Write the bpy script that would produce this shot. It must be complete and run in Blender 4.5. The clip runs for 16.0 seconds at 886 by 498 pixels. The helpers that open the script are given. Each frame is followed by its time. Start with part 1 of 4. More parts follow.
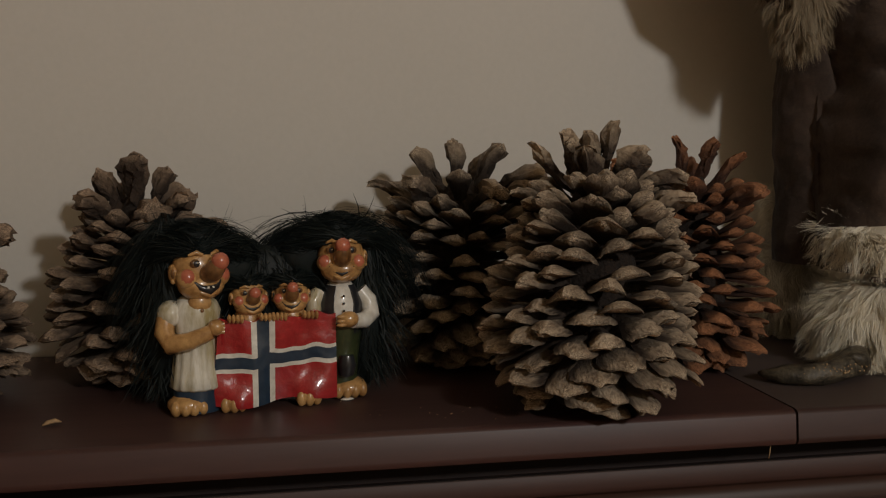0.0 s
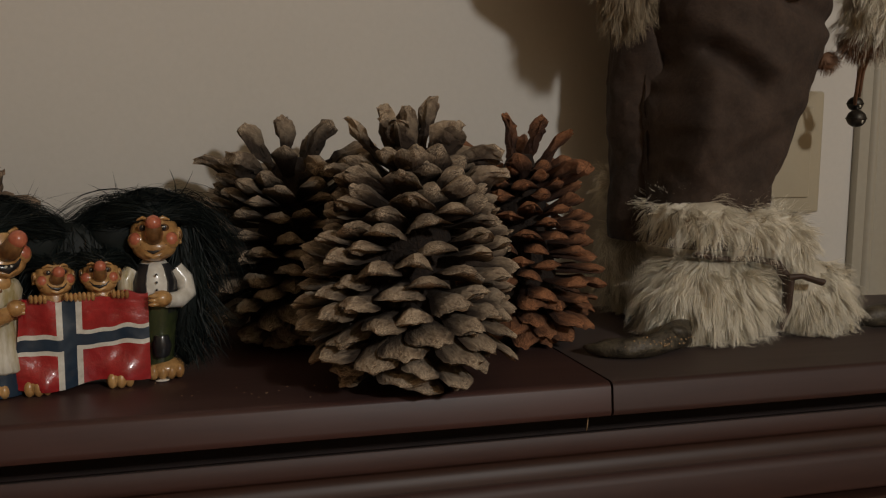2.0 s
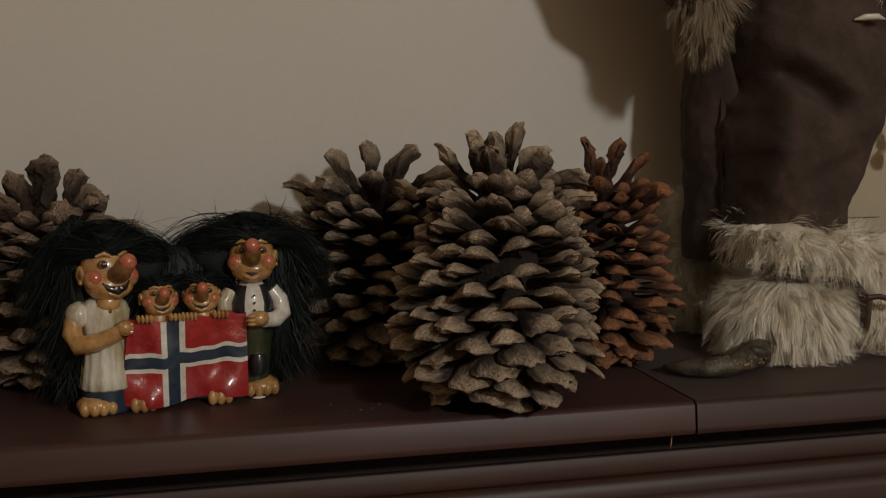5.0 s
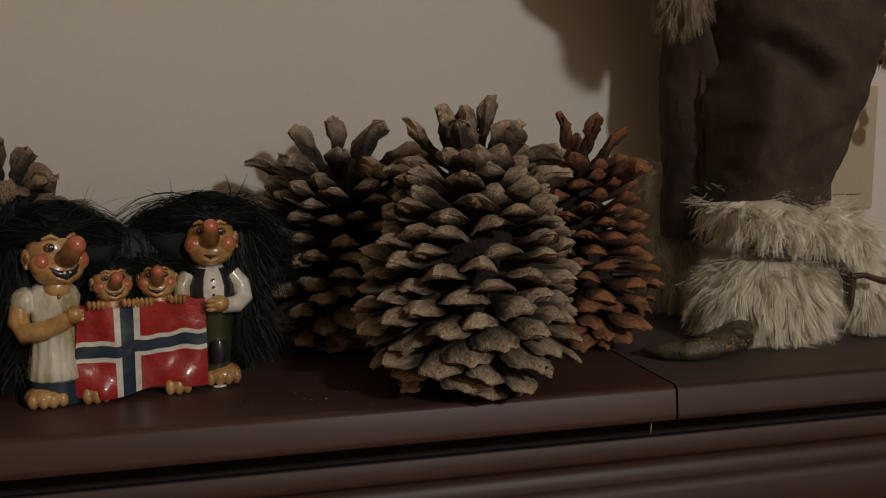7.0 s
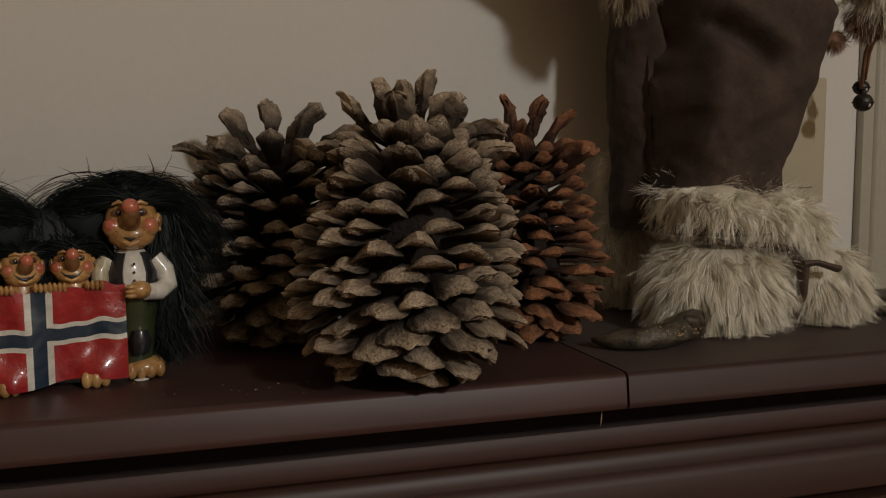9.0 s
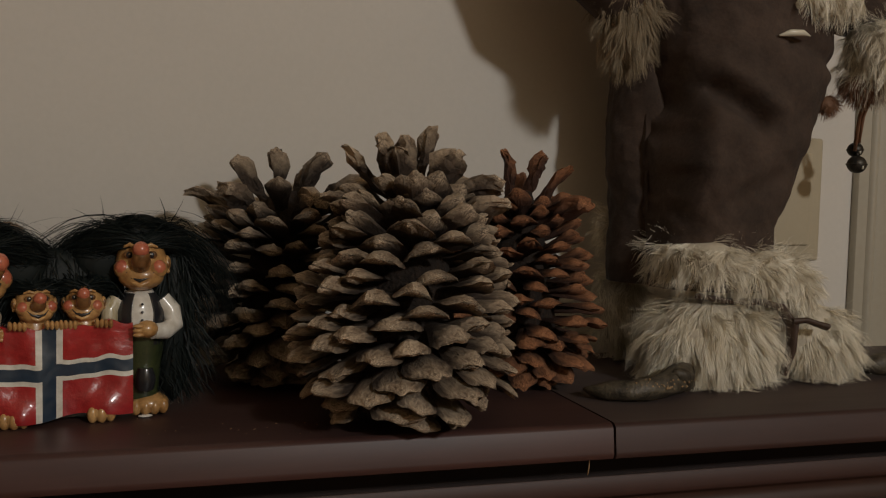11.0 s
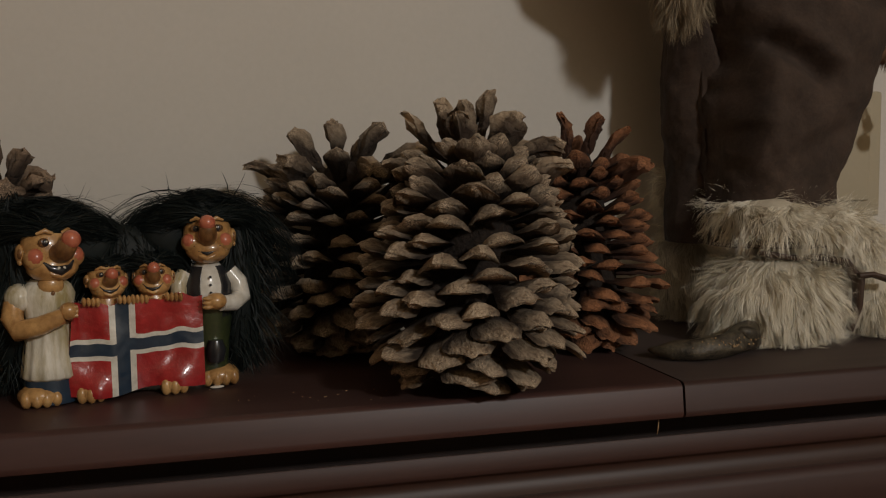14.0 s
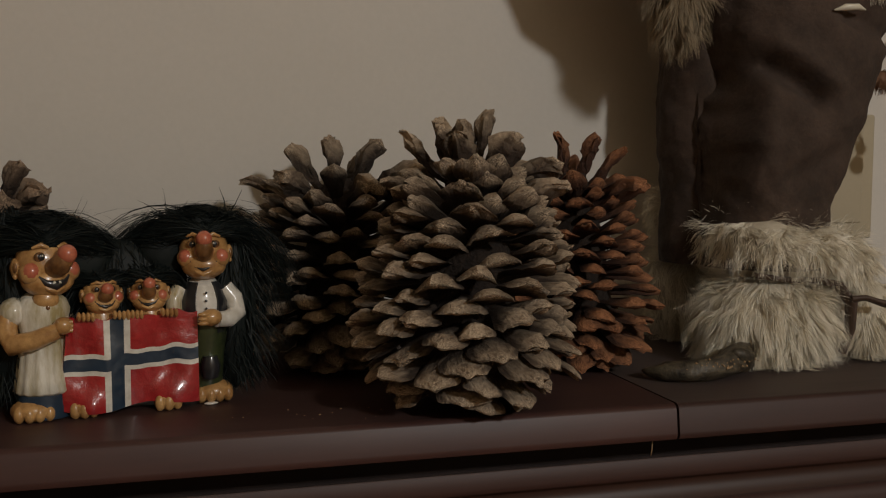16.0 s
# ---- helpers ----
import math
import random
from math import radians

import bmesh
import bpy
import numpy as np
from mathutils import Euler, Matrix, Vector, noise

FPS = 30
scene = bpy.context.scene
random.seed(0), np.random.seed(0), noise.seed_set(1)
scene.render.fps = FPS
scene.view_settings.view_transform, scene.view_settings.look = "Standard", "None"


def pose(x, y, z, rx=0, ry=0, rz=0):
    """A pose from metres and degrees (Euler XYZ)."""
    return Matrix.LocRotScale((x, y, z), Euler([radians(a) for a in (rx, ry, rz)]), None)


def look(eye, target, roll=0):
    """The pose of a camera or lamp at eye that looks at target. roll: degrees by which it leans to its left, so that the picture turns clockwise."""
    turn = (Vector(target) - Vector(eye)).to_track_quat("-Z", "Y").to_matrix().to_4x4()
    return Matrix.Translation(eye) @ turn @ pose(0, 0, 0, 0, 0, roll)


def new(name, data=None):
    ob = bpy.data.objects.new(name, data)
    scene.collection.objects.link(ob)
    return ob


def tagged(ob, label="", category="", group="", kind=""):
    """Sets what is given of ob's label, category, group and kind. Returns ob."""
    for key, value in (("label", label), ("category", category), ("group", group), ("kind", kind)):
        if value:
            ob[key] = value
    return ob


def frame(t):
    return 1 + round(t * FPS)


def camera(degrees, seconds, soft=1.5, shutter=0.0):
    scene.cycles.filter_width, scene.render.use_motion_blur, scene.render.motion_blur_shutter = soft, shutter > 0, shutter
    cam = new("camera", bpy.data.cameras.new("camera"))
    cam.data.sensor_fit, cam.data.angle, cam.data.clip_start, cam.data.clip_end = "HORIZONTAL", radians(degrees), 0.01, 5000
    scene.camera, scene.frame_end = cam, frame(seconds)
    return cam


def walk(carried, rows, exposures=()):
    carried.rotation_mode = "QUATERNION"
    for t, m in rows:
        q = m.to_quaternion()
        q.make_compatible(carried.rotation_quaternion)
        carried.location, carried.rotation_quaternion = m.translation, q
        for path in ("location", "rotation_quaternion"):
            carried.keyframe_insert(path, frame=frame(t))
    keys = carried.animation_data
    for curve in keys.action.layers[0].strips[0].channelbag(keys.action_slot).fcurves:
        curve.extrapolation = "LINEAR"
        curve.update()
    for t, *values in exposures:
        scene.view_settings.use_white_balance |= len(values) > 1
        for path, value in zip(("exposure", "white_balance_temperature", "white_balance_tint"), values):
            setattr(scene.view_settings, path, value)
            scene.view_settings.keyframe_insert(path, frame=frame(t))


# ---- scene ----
cam = camera(48.41, 16.0, 1.15)
PATH = [
    (0, (-0.2835, -0.4656, 0.9977), (-0.1877, 0.0215, 0.9381), 0.25),
    (0.5, (-0.2535, -0.4681, 0.9958), (-0.1286, 0.0123, 0.9352), 0.17),
    (1, (-0.2367, -0.4710, 0.9931), (-0.0983, 0.0053, 0.9302), 0.47),
    (1.5, (-0.2323, -0.4723, 0.9916), (-0.0912, 0.0027, 0.9246), 0.78),
    (2, (-0.2349, -0.4731, 0.9929), (-0.0946, 0.0021, 0.9261), 0.53),
    (2.5, (-0.2383, -0.4794, 0.9943), (-0.0889, -0.0069, 0.9278), 0.10),
    (3, (-0.2459, -0.4831, 0.9940), (-0.0997, -0.0100, 0.9253), 0.11),
    (3.5, (-0.2561, -0.4835, 0.9963), (-0.1209, -0.0066, 0.9309), 0.27),
    (4, (-0.2609, -0.4851, 0.9983), (-0.1405, -0.0039, 0.9357), 0.70),
    (4.2, (-0.2628, -0.4851, 0.9996), (-0.1456, -0.0026, 0.9410), 0.63),
    (6.3, (-0.2617, -0.4651, 0.9933), (-0.1355, 0.0150, 0.9335), -0.69),
    (6.5, (-0.2571, -0.4622, 0.9973), (-0.1316, 0.0175, 0.9327), 0.02),
    (7, (-0.2531, -0.4577, 0.9935), (-0.1220, 0.0200, 0.9258), -0.08),
    (7.5, (-0.2497, -0.4532, 0.9950), (-0.1072, 0.0212, 0.9271), -1.62),
    (8, (-0.2426, -0.4483, 0.9967), (-0.0907, 0.0237, 0.9319), -1.99),
    (8.5, (-0.2348, -0.4355, 0.9849), (-0.0804, 0.0368, 0.9298), -1.08),
    (9, (-0.2381, -0.4366, 0.9662), (-0.0849, 0.0363, 0.9130), -0.23),
    (9.5, (-0.2398, -0.4408, 0.9670), (-0.0885, 0.0326, 0.9124), -0.03),
    (9.7, (-0.2388, -0.4413, 0.9742), (-0.0891, 0.0338, 0.9302), 0.60),
    (11.8, (-0.2364, -0.4634, 0.9739), (-0.0933, 0.0145, 0.9411), 1.97),
    (12, (-0.2410, -0.4621, 0.9720), (-0.1041, 0.0173, 0.9344), 2.21),
    (12.5, (-0.2526, -0.4597, 0.9699), (-0.1264, 0.0229, 0.9357), 0.47),
    (13, (-0.2504, -0.4596, 0.9692), (-0.1247, 0.0225, 0.9278), -0.13),
    (13.5, (-0.2466, -0.4578, 0.9668), (-0.1180, 0.0231, 0.9190), -0.68),
    (14, (-0.2486, -0.4541, 0.9675), (-0.1201, 0.0270, 0.9219), -0.70),
    (14.5, (-0.2428, -0.4521, 0.9709), (-0.1105, 0.0282, 0.9285), 0.07),
    (15, (-0.2419, -0.4519, 0.9707), (-0.1089, 0.0283, 0.9285), -0.25),
    (15.5, (-0.2435, -0.4511, 0.9699), (-0.1114, 0.0294, 0.9281), 0.14),
    (16, (-0.2524, -0.4530, 0.9719), (-0.1184, 0.0270, 0.9316), 0.14),
]
walk(cam, [(t, look(e, a, r)) for t, e, a, r in PATH])

TOP = 0.85          # height of the cabinet top over the floor
WALL = 0.205        # face of the wall behind the cabinet

# ---- light ----
world = bpy.data.worlds.new("room_dark")
world.use_nodes = True
world.node_tree.nodes["Background"].inputs[0].default_value = (0.02, 0.018, 0.015, 1)
world.node_tree.nodes["Background"].inputs[1].default_value = 0.05
scene.world = world

lamp = bpy.data.lights.new("room_lamp", "POINT")
lamp.energy, lamp.color, lamp.shadow_soft_size = 39.6, (1.0, 0.985, 0.952), 0.058
new("room_lamp", lamp).matrix_world = pose(0.42, -1.64, TOP + 0.78)


# ---- materials ----
def material(name, low, high, scale=60.0, rough=0.6, bump=0.3, fine=400.0, metal=0.0, coat=0.0, stretch=(1, 1, 1), depth=0.001, spread=0.25, vary=0.0, dust=0.0):
    """Two-scale mottled surface: broad stains between two colours, fine grain in colour and relief."""
    m = bpy.data.materials.new(name)
    m.use_nodes = True
    nt = m.node_tree
    nodes, link = nt.nodes, nt.links.new
    bsdf = nodes["Principled BSDF"]
    co = nodes.new("ShaderNodeTexCoord")
    mp = nodes.new("ShaderNodeMapping")
    mp.inputs["Scale"].default_value = stretch
    link(co.outputs["Object"], mp.inputs["Vector"])
    broad, grain = nodes.new("ShaderNodeTexNoise"), nodes.new("ShaderNodeTexNoise")
    for n, s, d in ((broad, scale, 4), (grain, fine, 6)):
        n.inputs["Scale"].default_value, n.inputs["Detail"].default_value, n.inputs["Roughness"].default_value = s, d, 0.6
        link(mp.outputs["Vector"], n.inputs["Vector"])
    add = nodes.new("ShaderNodeMath")
    add.operation = "MULTIPLY_ADD"
    link(grain.outputs["Fac"], add.inputs[0])
    add.inputs[1].default_value = 0.45
    link(broad.outputs["Fac"], add.inputs[2])
    ramp = nodes.new("ShaderNodeMapRange")
    ramp.inputs["From Min"].default_value, ramp.inputs["From Max"].default_value = 0.72 - spread, 0.72 + spread
    link(add.outputs[0], ramp.inputs["Value"])
    mix = nodes.new("ShaderNodeMix")
    mix.data_type = "RGBA"
    mix.inputs["A"].default_value, mix.inputs["B"].default_value = (*low, 1), (*high, 1)
    link(ramp.outputs["Result"], mix.inputs["Factor"])
    colour = mix.outputs["Result"]
    if vary:
        info, hsv, amount = nodes.new("ShaderNodeObjectInfo"), nodes.new("ShaderNodeHueSaturation"), nodes.new("ShaderNodeMapRange")
        amount.inputs["To Min"].default_value, amount.inputs["To Max"].default_value = 1 - vary, 1 + vary
        link(info.outputs["Random"], amount.inputs["Value"])
        link(amount.outputs["Result"], hsv.inputs["Value"])
        link(colour, hsv.inputs["Color"])
        colour = hsv.outputs["Color"]
    if dust:
        geo, up, lie, grey = nodes.new("ShaderNodeNewGeometry"), nodes.new("ShaderNodeSeparateXYZ"), nodes.new("ShaderNodeMapRange"), nodes.new("ShaderNodeMix")
        link(geo.outputs["Normal"], up.inputs[0])
        lie.inputs["From Min"].default_value, lie.inputs["From Max"].default_value, lie.inputs["To Max"].default_value = 0.90, 0.995, dust
        link(up.outputs["Z"], lie.inputs["Value"])
        grey.data_type = "RGBA"
        grey.inputs["B"].default_value = (0.16, 0.145, 0.13, 1)
        patchy = nodes.new("ShaderNodeMath")
        patchy.operation = "MULTIPLY"
        link(lie.outputs["Result"], patchy.inputs[0])
        link(add.outputs[0], patchy.inputs[1])
        link(patchy.outputs[0], grey.inputs["Factor"])
        link(colour, grey.inputs["A"])
        colour = grey.outputs["Result"]
    link(colour, bsdf.inputs["Base Color"])
    bsdf.inputs["Roughness"].default_value, bsdf.inputs["Metallic"].default_value = rough, metal
    bsdf.inputs["Coat Weight"].default_value, bsdf.inputs["Coat Roughness"].default_value = coat, 0.12
    if bump:
        b = nodes.new("ShaderNodeBump")
        b.inputs["Strength"].default_value, b.inputs["Distance"].default_value = bump, depth
        link(add.outputs[0], b.inputs["Height"])
        link(b.outputs["Normal"], bsdf.inputs["Normal"])
    return m


def scale_material(name, root, face, worn):
    """Woody cone scale: dark stalk, deepened in colour for crevice shade, weathered upper face, pale gritty end; each
    scale a little different.
    """
    m = material(name, face, worn, 2.6, 0.84, 1.0, 17, depth=0.0040, spread=0.17, vary=0.28)
    nt = m.node_tree
    nodes, link = nt.nodes, nt.links.new
    bsdf, hsv, co = nodes["Principled BSDF"], nodes["Hue/Saturation/Value"], nodes["Texture Coordinate"]
    sep = nodes.new("ShaderNodeSeparateXYZ")
    link(co.outputs["Generated"], sep.inputs[0])

    def ramp(source, low, high):
        n = nodes.new("ShaderNodeMapRange")
        n.inputs["From Min"].default_value, n.inputs["From Max"].default_value = low, high
        link(source, n.inputs["Value"])
        return n.outputs["Result"]

    def mixed(factor, a, b):
        n = nodes.new("ShaderNodeMix")
        n.data_type = "RGBA"
        link(factor, n.inputs["Factor"])
        for socket, value in ((n.inputs["A"], a), (n.inputs["B"], b)):
            if isinstance(value, tuple):
                socket.default_value = (*value, 1)
            else:
                link(value, socket)
        return n.outputs["Result"]

    grit = nodes.new("ShaderNodeTexNoise")
    grit.inputs["Scale"].default_value, grit.inputs["Detail"].default_value, grit.inputs["Roughness"].default_value = 26, 3, 0.7
    link(co.outputs["Generated"], grit.inputs["Vector"])
    amount = nodes.new("ShaderNodeMath")
    amount.operation = "MULTIPLY"
    link(ramp(grit.outputs["Fac"], 0.45, 0.60), amount.inputs[0])
    link(ramp(sep.outputs["X"], 0.87, 0.95), amount.inputs[1])
    # weathered grey starts further in on top; underside darkness also stands in for shade
    upper_side = nodes.new("ShaderNodeMath")
    upper_side.operation = "MULTIPLY_ADD"
    link(ramp(sep.outputs["Z"], 0.38, 0.56), upper_side.inputs[0])
    upper_side.inputs[1].default_value = 0.20
    link(sep.outputs["X"], upper_side.inputs[2])
    woody = mixed(ramp(upper_side.outputs[0], 0.76, 1.08), root, hsv.outputs["Color"])
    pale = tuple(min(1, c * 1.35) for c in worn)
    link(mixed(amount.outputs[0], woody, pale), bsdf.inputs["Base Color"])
    return m


M_WALL = material("painted_wall", (0.60, 0.565, 0.51), (0.66, 0.62, 0.565), 3, 0.85, 0.12, 260, depth=0.0006)
M_ROOM = material("warm_room_wall", (0.455, 0.360, 0.240), (0.495, 0.395, 0.265), 2, 0.9, 0.0)
M_FLOOR = material("floor_wood", (0.20, 0.10, 0.05), (0.30, 0.16, 0.08), 3, 0.5, 0.1, 40)
M_WOOD = material("dark_cherry_wood", (0.035, 0.0152, 0.0128), (0.076, 0.0345, 0.0298), 9, 0.46, 0.15, 160, coat=0.0, stretch=(0.12, 1, 1), depth=0.0004, dust=0.08)
M_REDWOOD = material("deep_red_cherry_wood", (0.026, 0.0105, 0.0085), (0.054, 0.0240, 0.0200), 9, 0.56, 0.15, 160, coat=0.0, stretch=(0.12, 1, 1), depth=0.0004, dust=0.36)
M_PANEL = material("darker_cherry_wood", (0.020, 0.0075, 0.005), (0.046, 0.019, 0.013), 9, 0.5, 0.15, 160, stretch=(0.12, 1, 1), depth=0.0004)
# near-black because the shade of the deep gap is put into the colour
M_GAP = material("recess_shade_wood", (0.016, 0.008, 0.006), (0.030, 0.014, 0.011), 20, 0.7, 0.1)
M_TRIM = material("cream_trim_paint", (0.37, 0.33, 0.255), (0.43, 0.39, 0.31), 5, 0.5, 0.08, 200)
M_DOOR = material("dark_door_wood", (0.06, 0.045, 0.035), (0.09, 0.07, 0.055), 6, 0.5, 0.1, 120, stretch=(1, 1, 0.15))
M_PLATE = material("cream_switch_plastic", (0.44, 0.375, 0.265), (0.48, 0.415, 0.30), 10, 0.4, 0.02)
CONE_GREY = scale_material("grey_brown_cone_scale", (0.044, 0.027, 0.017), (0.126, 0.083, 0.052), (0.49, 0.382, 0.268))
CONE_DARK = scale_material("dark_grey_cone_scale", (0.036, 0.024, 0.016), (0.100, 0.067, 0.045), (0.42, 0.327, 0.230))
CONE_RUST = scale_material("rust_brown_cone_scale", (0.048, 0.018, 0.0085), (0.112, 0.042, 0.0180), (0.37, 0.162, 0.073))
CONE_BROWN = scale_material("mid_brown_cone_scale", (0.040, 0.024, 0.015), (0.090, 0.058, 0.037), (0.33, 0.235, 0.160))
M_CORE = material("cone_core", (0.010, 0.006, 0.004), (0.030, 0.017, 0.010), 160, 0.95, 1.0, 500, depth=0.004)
M_WASH = material("brown_washed_resin", (0.095, 0.041, 0.014), (0.29, 0.140, 0.050), 130, 0.30, 0.4, 420, coat=0.5, depth=0.0010, spread=0.2)
M_SKIN = material("glazed_tan_resin", (0.28, 0.130, 0.040), (0.63, 0.370, 0.145), 110, 0.30, 0.4, 420, coat=0.5, depth=0.0010, spread=0.22)
M_BLUSH = material("glazed_red_resin", (0.40, 0.085, 0.05), (0.60, 0.20, 0.11), 120, 0.28, 0.1, 500, coat=0.5, depth=0.0004)
M_RED = material("glazed_flag_red", (0.26, 0.012, 0.014), (0.47, 0.030, 0.032), 130, 0.28, 0.5, 300, coat=0.6, depth=0.0012)
M_WHITE = material("glazed_white", (0.55, 0.51, 0.43), (0.80, 0.77, 0.70), 160, 0.35, 0.2, 420, coat=0.4, depth=0.0005)
M_BLUE = material("glazed_navy", (0.012, 0.026, 0.050), (0.026, 0.050, 0.082), 120, 0.3, 0.2, 420, coat=0.5, depth=0.0005)
M_CLOTH = material("glazed_cream_dress", (0.36, 0.29, 0.13), (0.76, 0.72, 0.62), 120, 0.4, 0.5, 420, coat=0.35, stretch=(1, 1, 0.22), depth=0.0012, spread=0.18)
M_GREEN = material("glazed_dark_green", (0.018, 0.026, 0.012), (0.050, 0.062, 0.022), 140, 0.35, 0.2, coat=0.4)
M_BLACK = material("glazed_black", (0.012, 0.012, 0.014), (0.03, 0.03, 0.034), 140, 0.28, 0.2, coat=0.5)
M_HAIR = material("black_green_hair", (0.004, 0.006, 0.006), (0.011, 0.016, 0.015), 60, 0.55, 0.0)
M_TEETH = material("ivory_enamel", (0.62, 0.58, 0.46), (0.7, 0.66, 0.54), 100, 0.3, 0.0)
M_SUEDE = material("dark_brown_suede", (0.026, 0.0165, 0.0115), (0.072, 0.0460, 0.0330), 34, 0.92, 0.8, 420, depth=0.0012)
M_FUR = material("cream_fur", (0.72, 0.635, 0.475), (0.93, 0.885, 0.77), 60, 0.6, 0.0)
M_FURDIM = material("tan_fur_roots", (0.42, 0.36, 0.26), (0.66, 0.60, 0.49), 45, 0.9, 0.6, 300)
M_FURTAN = material("tan_sleeve_fur", (0.24, 0.185, 0.115), (0.42, 0.34, 0.235), 50, 0.8, 0.0)
M_LEATHER = material("worn_grey_leather", (0.020, 0.016, 0.012), (0.120, 0.098, 0.066), 120, 0.45, 0.8, 620, depth=0.0014, spread=0.17)
M_STRAP = material("brown_strap", (0.035, 0.018, 0.011), (0.075, 0.042, 0.026), 90, 0.6, 0.3)
M_CORD = material("tan_leather_cord", (0.20, 0.10, 0.055), (0.30, 0.16, 0.09), 90, 0.7, 0.3)
M_BELL = material("dark_bronze", (0.035, 0.032, 0.028), (0.085, 0.076, 0.063), 60, 0.48, 0.15, metal=0.85)
M_CHIP = material("dry_bract", (0.32, 0.20, 0.10), (0.46, 0.31, 0.17), 150, 0.8, 0.4)

M_WOOD.node_tree.nodes["Principled BSDF"].inputs["Specular IOR Level"].default_value = 0.4
M_HAIR.node_tree.nodes["Principled BSDF"].inputs["Specular IOR Level"].default_value = 0.22


# ---- mesh helpers ----
class Shape:
    """Collects vertices and faces, with a material number for each face."""

    def __init__(self):
        self.v, self.f, self.m = [], [], []

    def add(self, verts, faces, mat=0):
        n = len(self.v)
        self.v += [tuple(p) for p in verts]
        self.f += [tuple(i + n for i in f) for f in faces]
        self.m += [mat] * len(faces)

    def rings(self, rings, mat=0, cap=True):
        k = len(rings[0])
        faces = [(i * k + j, i * k + (j + 1) % k, (i + 1) * k + (j + 1) % k, (i + 1) * k + j) for i in range(len(rings) - 1) for j in range(k)]
        if cap:
            faces += [tuple(range(k))[::-1], tuple((len(rings) - 1) * k + j for j in range(k))]
        self.add([p for r in rings for p in r], faces, mat)

    def tube(self, path, radii, mat=0, k=10, flat=1.0):
        rings, side = [], None
        for i, p in enumerate(path):
            p = Vector(p)
            a = Vector(path[min(i + 1, len(path) - 1)]) - Vector(path[max(i - 1, 0)])
            a.normalize()
            if side is None:
                side = a.cross(Vector((0.13, 0.31, 0.94)))
                if side.length < 0.1:
                    side = a.cross(Vector((1, 0, 0)))
            side = (side - a * side.dot(a)).normalized()
            up = a.cross(side)
            rings.append([p + radii[i] * (math.cos(q) * side + flat * math.sin(q) * up) for q in [2 * math.pi * j / k for j in range(k)]])
        self.rings(rings, mat)

    def ball(self, c, r, mat=0, k=14, n=9, turn=None, wobble=0.0, seed=0.0):
        c = Vector(c)
        r = Vector(r) if not isinstance(r, (int, float)) else Vector((r, r, r))
        rings = []
        for i in range(n + 1):
            th = math.pi * (0.02 + 0.96 * i / n)
            ring = []
            for j in range(k):
                ph = 2 * math.pi * j / k
                d = Vector((math.sin(th) * math.cos(ph), math.sin(th) * math.sin(ph), -math.cos(th)))
                s = 1 + wobble * noise.noise(d * 2.3 + Vector((seed, 1.7 * seed, 0)))
                q = Vector((d.x * r.x, d.y * r.y, d.z * r.z)) * s
                ring.append(c + (turn @ q if turn else q))
            rings.append(ring)
        self.rings(rings, mat)

    def strand(self, pts, width, mat, side):
        """A thin tapered blade along the points."""
        n = len(pts)
        v = []
        for i, p in enumerate(pts[:-1]):
            w = width * (1 - 0.75 * i / (n - 1)) * 0.5
            v += [p - side * w, p + side * w]
        v.append(pts[-1])
        f = [(2 * i, 2 * i + 1, 2 * i + 3, 2 * i + 2) for i in range(n - 2)] + [(2 * n - 4, 2 * n - 3, 2 * n - 2)]
        self.add(v, f, mat)

    def mesh(self, name, mats, smooth=True, sharp=None):
        me = bpy.data.meshes.new(name)
        me.from_pydata(self.v, [], self.f)
        for m in mats:
            me.materials.append(m)
        me.polygons.foreach_set("material_index", self.m)
        me.polygons.foreach_set("use_smooth", [smooth] * len(self.f))
        me.update()
        if sharp:
            me.set_sharp_from_angle(angle=radians(sharp))
        return me


def thing(name, shape, mats, label, category, at=None, group="", kind="", sharp=None, smooth=True):
    ob = new(name, shape.mesh(name, mats, smooth, sharp))
    if at is not None:
        ob.matrix_world = at
    return tagged(ob, label, category, group, kind)


def part(name, shape, mats, parent, label="", sharp=None, smooth=True):
    ob = new(name, shape.mesh(name, mats, smooth, sharp))
    ob.parent = parent
    return tagged(ob, label)


def boxed(x0, x1, y0, y1, z0, z1, bevel=0.0):
    bm = bmesh.new()
    bmesh.ops.create_cube(bm, size=1)
    for v in bm.verts:
        v.co = ((x0 + x1) / 2 + v.co.x * (x1 - x0), (y0 + y1) / 2 + v.co.y * (y1 - y0), (z0 + z1) / 2 + v.co.z * (z1 - z0))
    if bevel:
        bmesh.ops.bevel(bm, geom=bm.edges[:], offset=bevel, segments=3, affect="EDGES", profile=0.5)
    s = Shape()
    bm.verts.index_update()
    s.add([v.co[:] for v in bm.verts], [[v.index for v in f.verts] for f in bm.faces])
    bm.free()
    return s


def extruded(profile, x0, x1):
    """A closed profile of (y, z) drawn out along x."""
    s = Shape()
    s.rings([[(x, y, z) for y, z in profile] for x in (x0, x1)])
    return s


def structure(name, shape, mat, label, category="wall", sharp=30):
    return thing(name, shape, [mat], label, category, kind="structure", sharp=sharp)


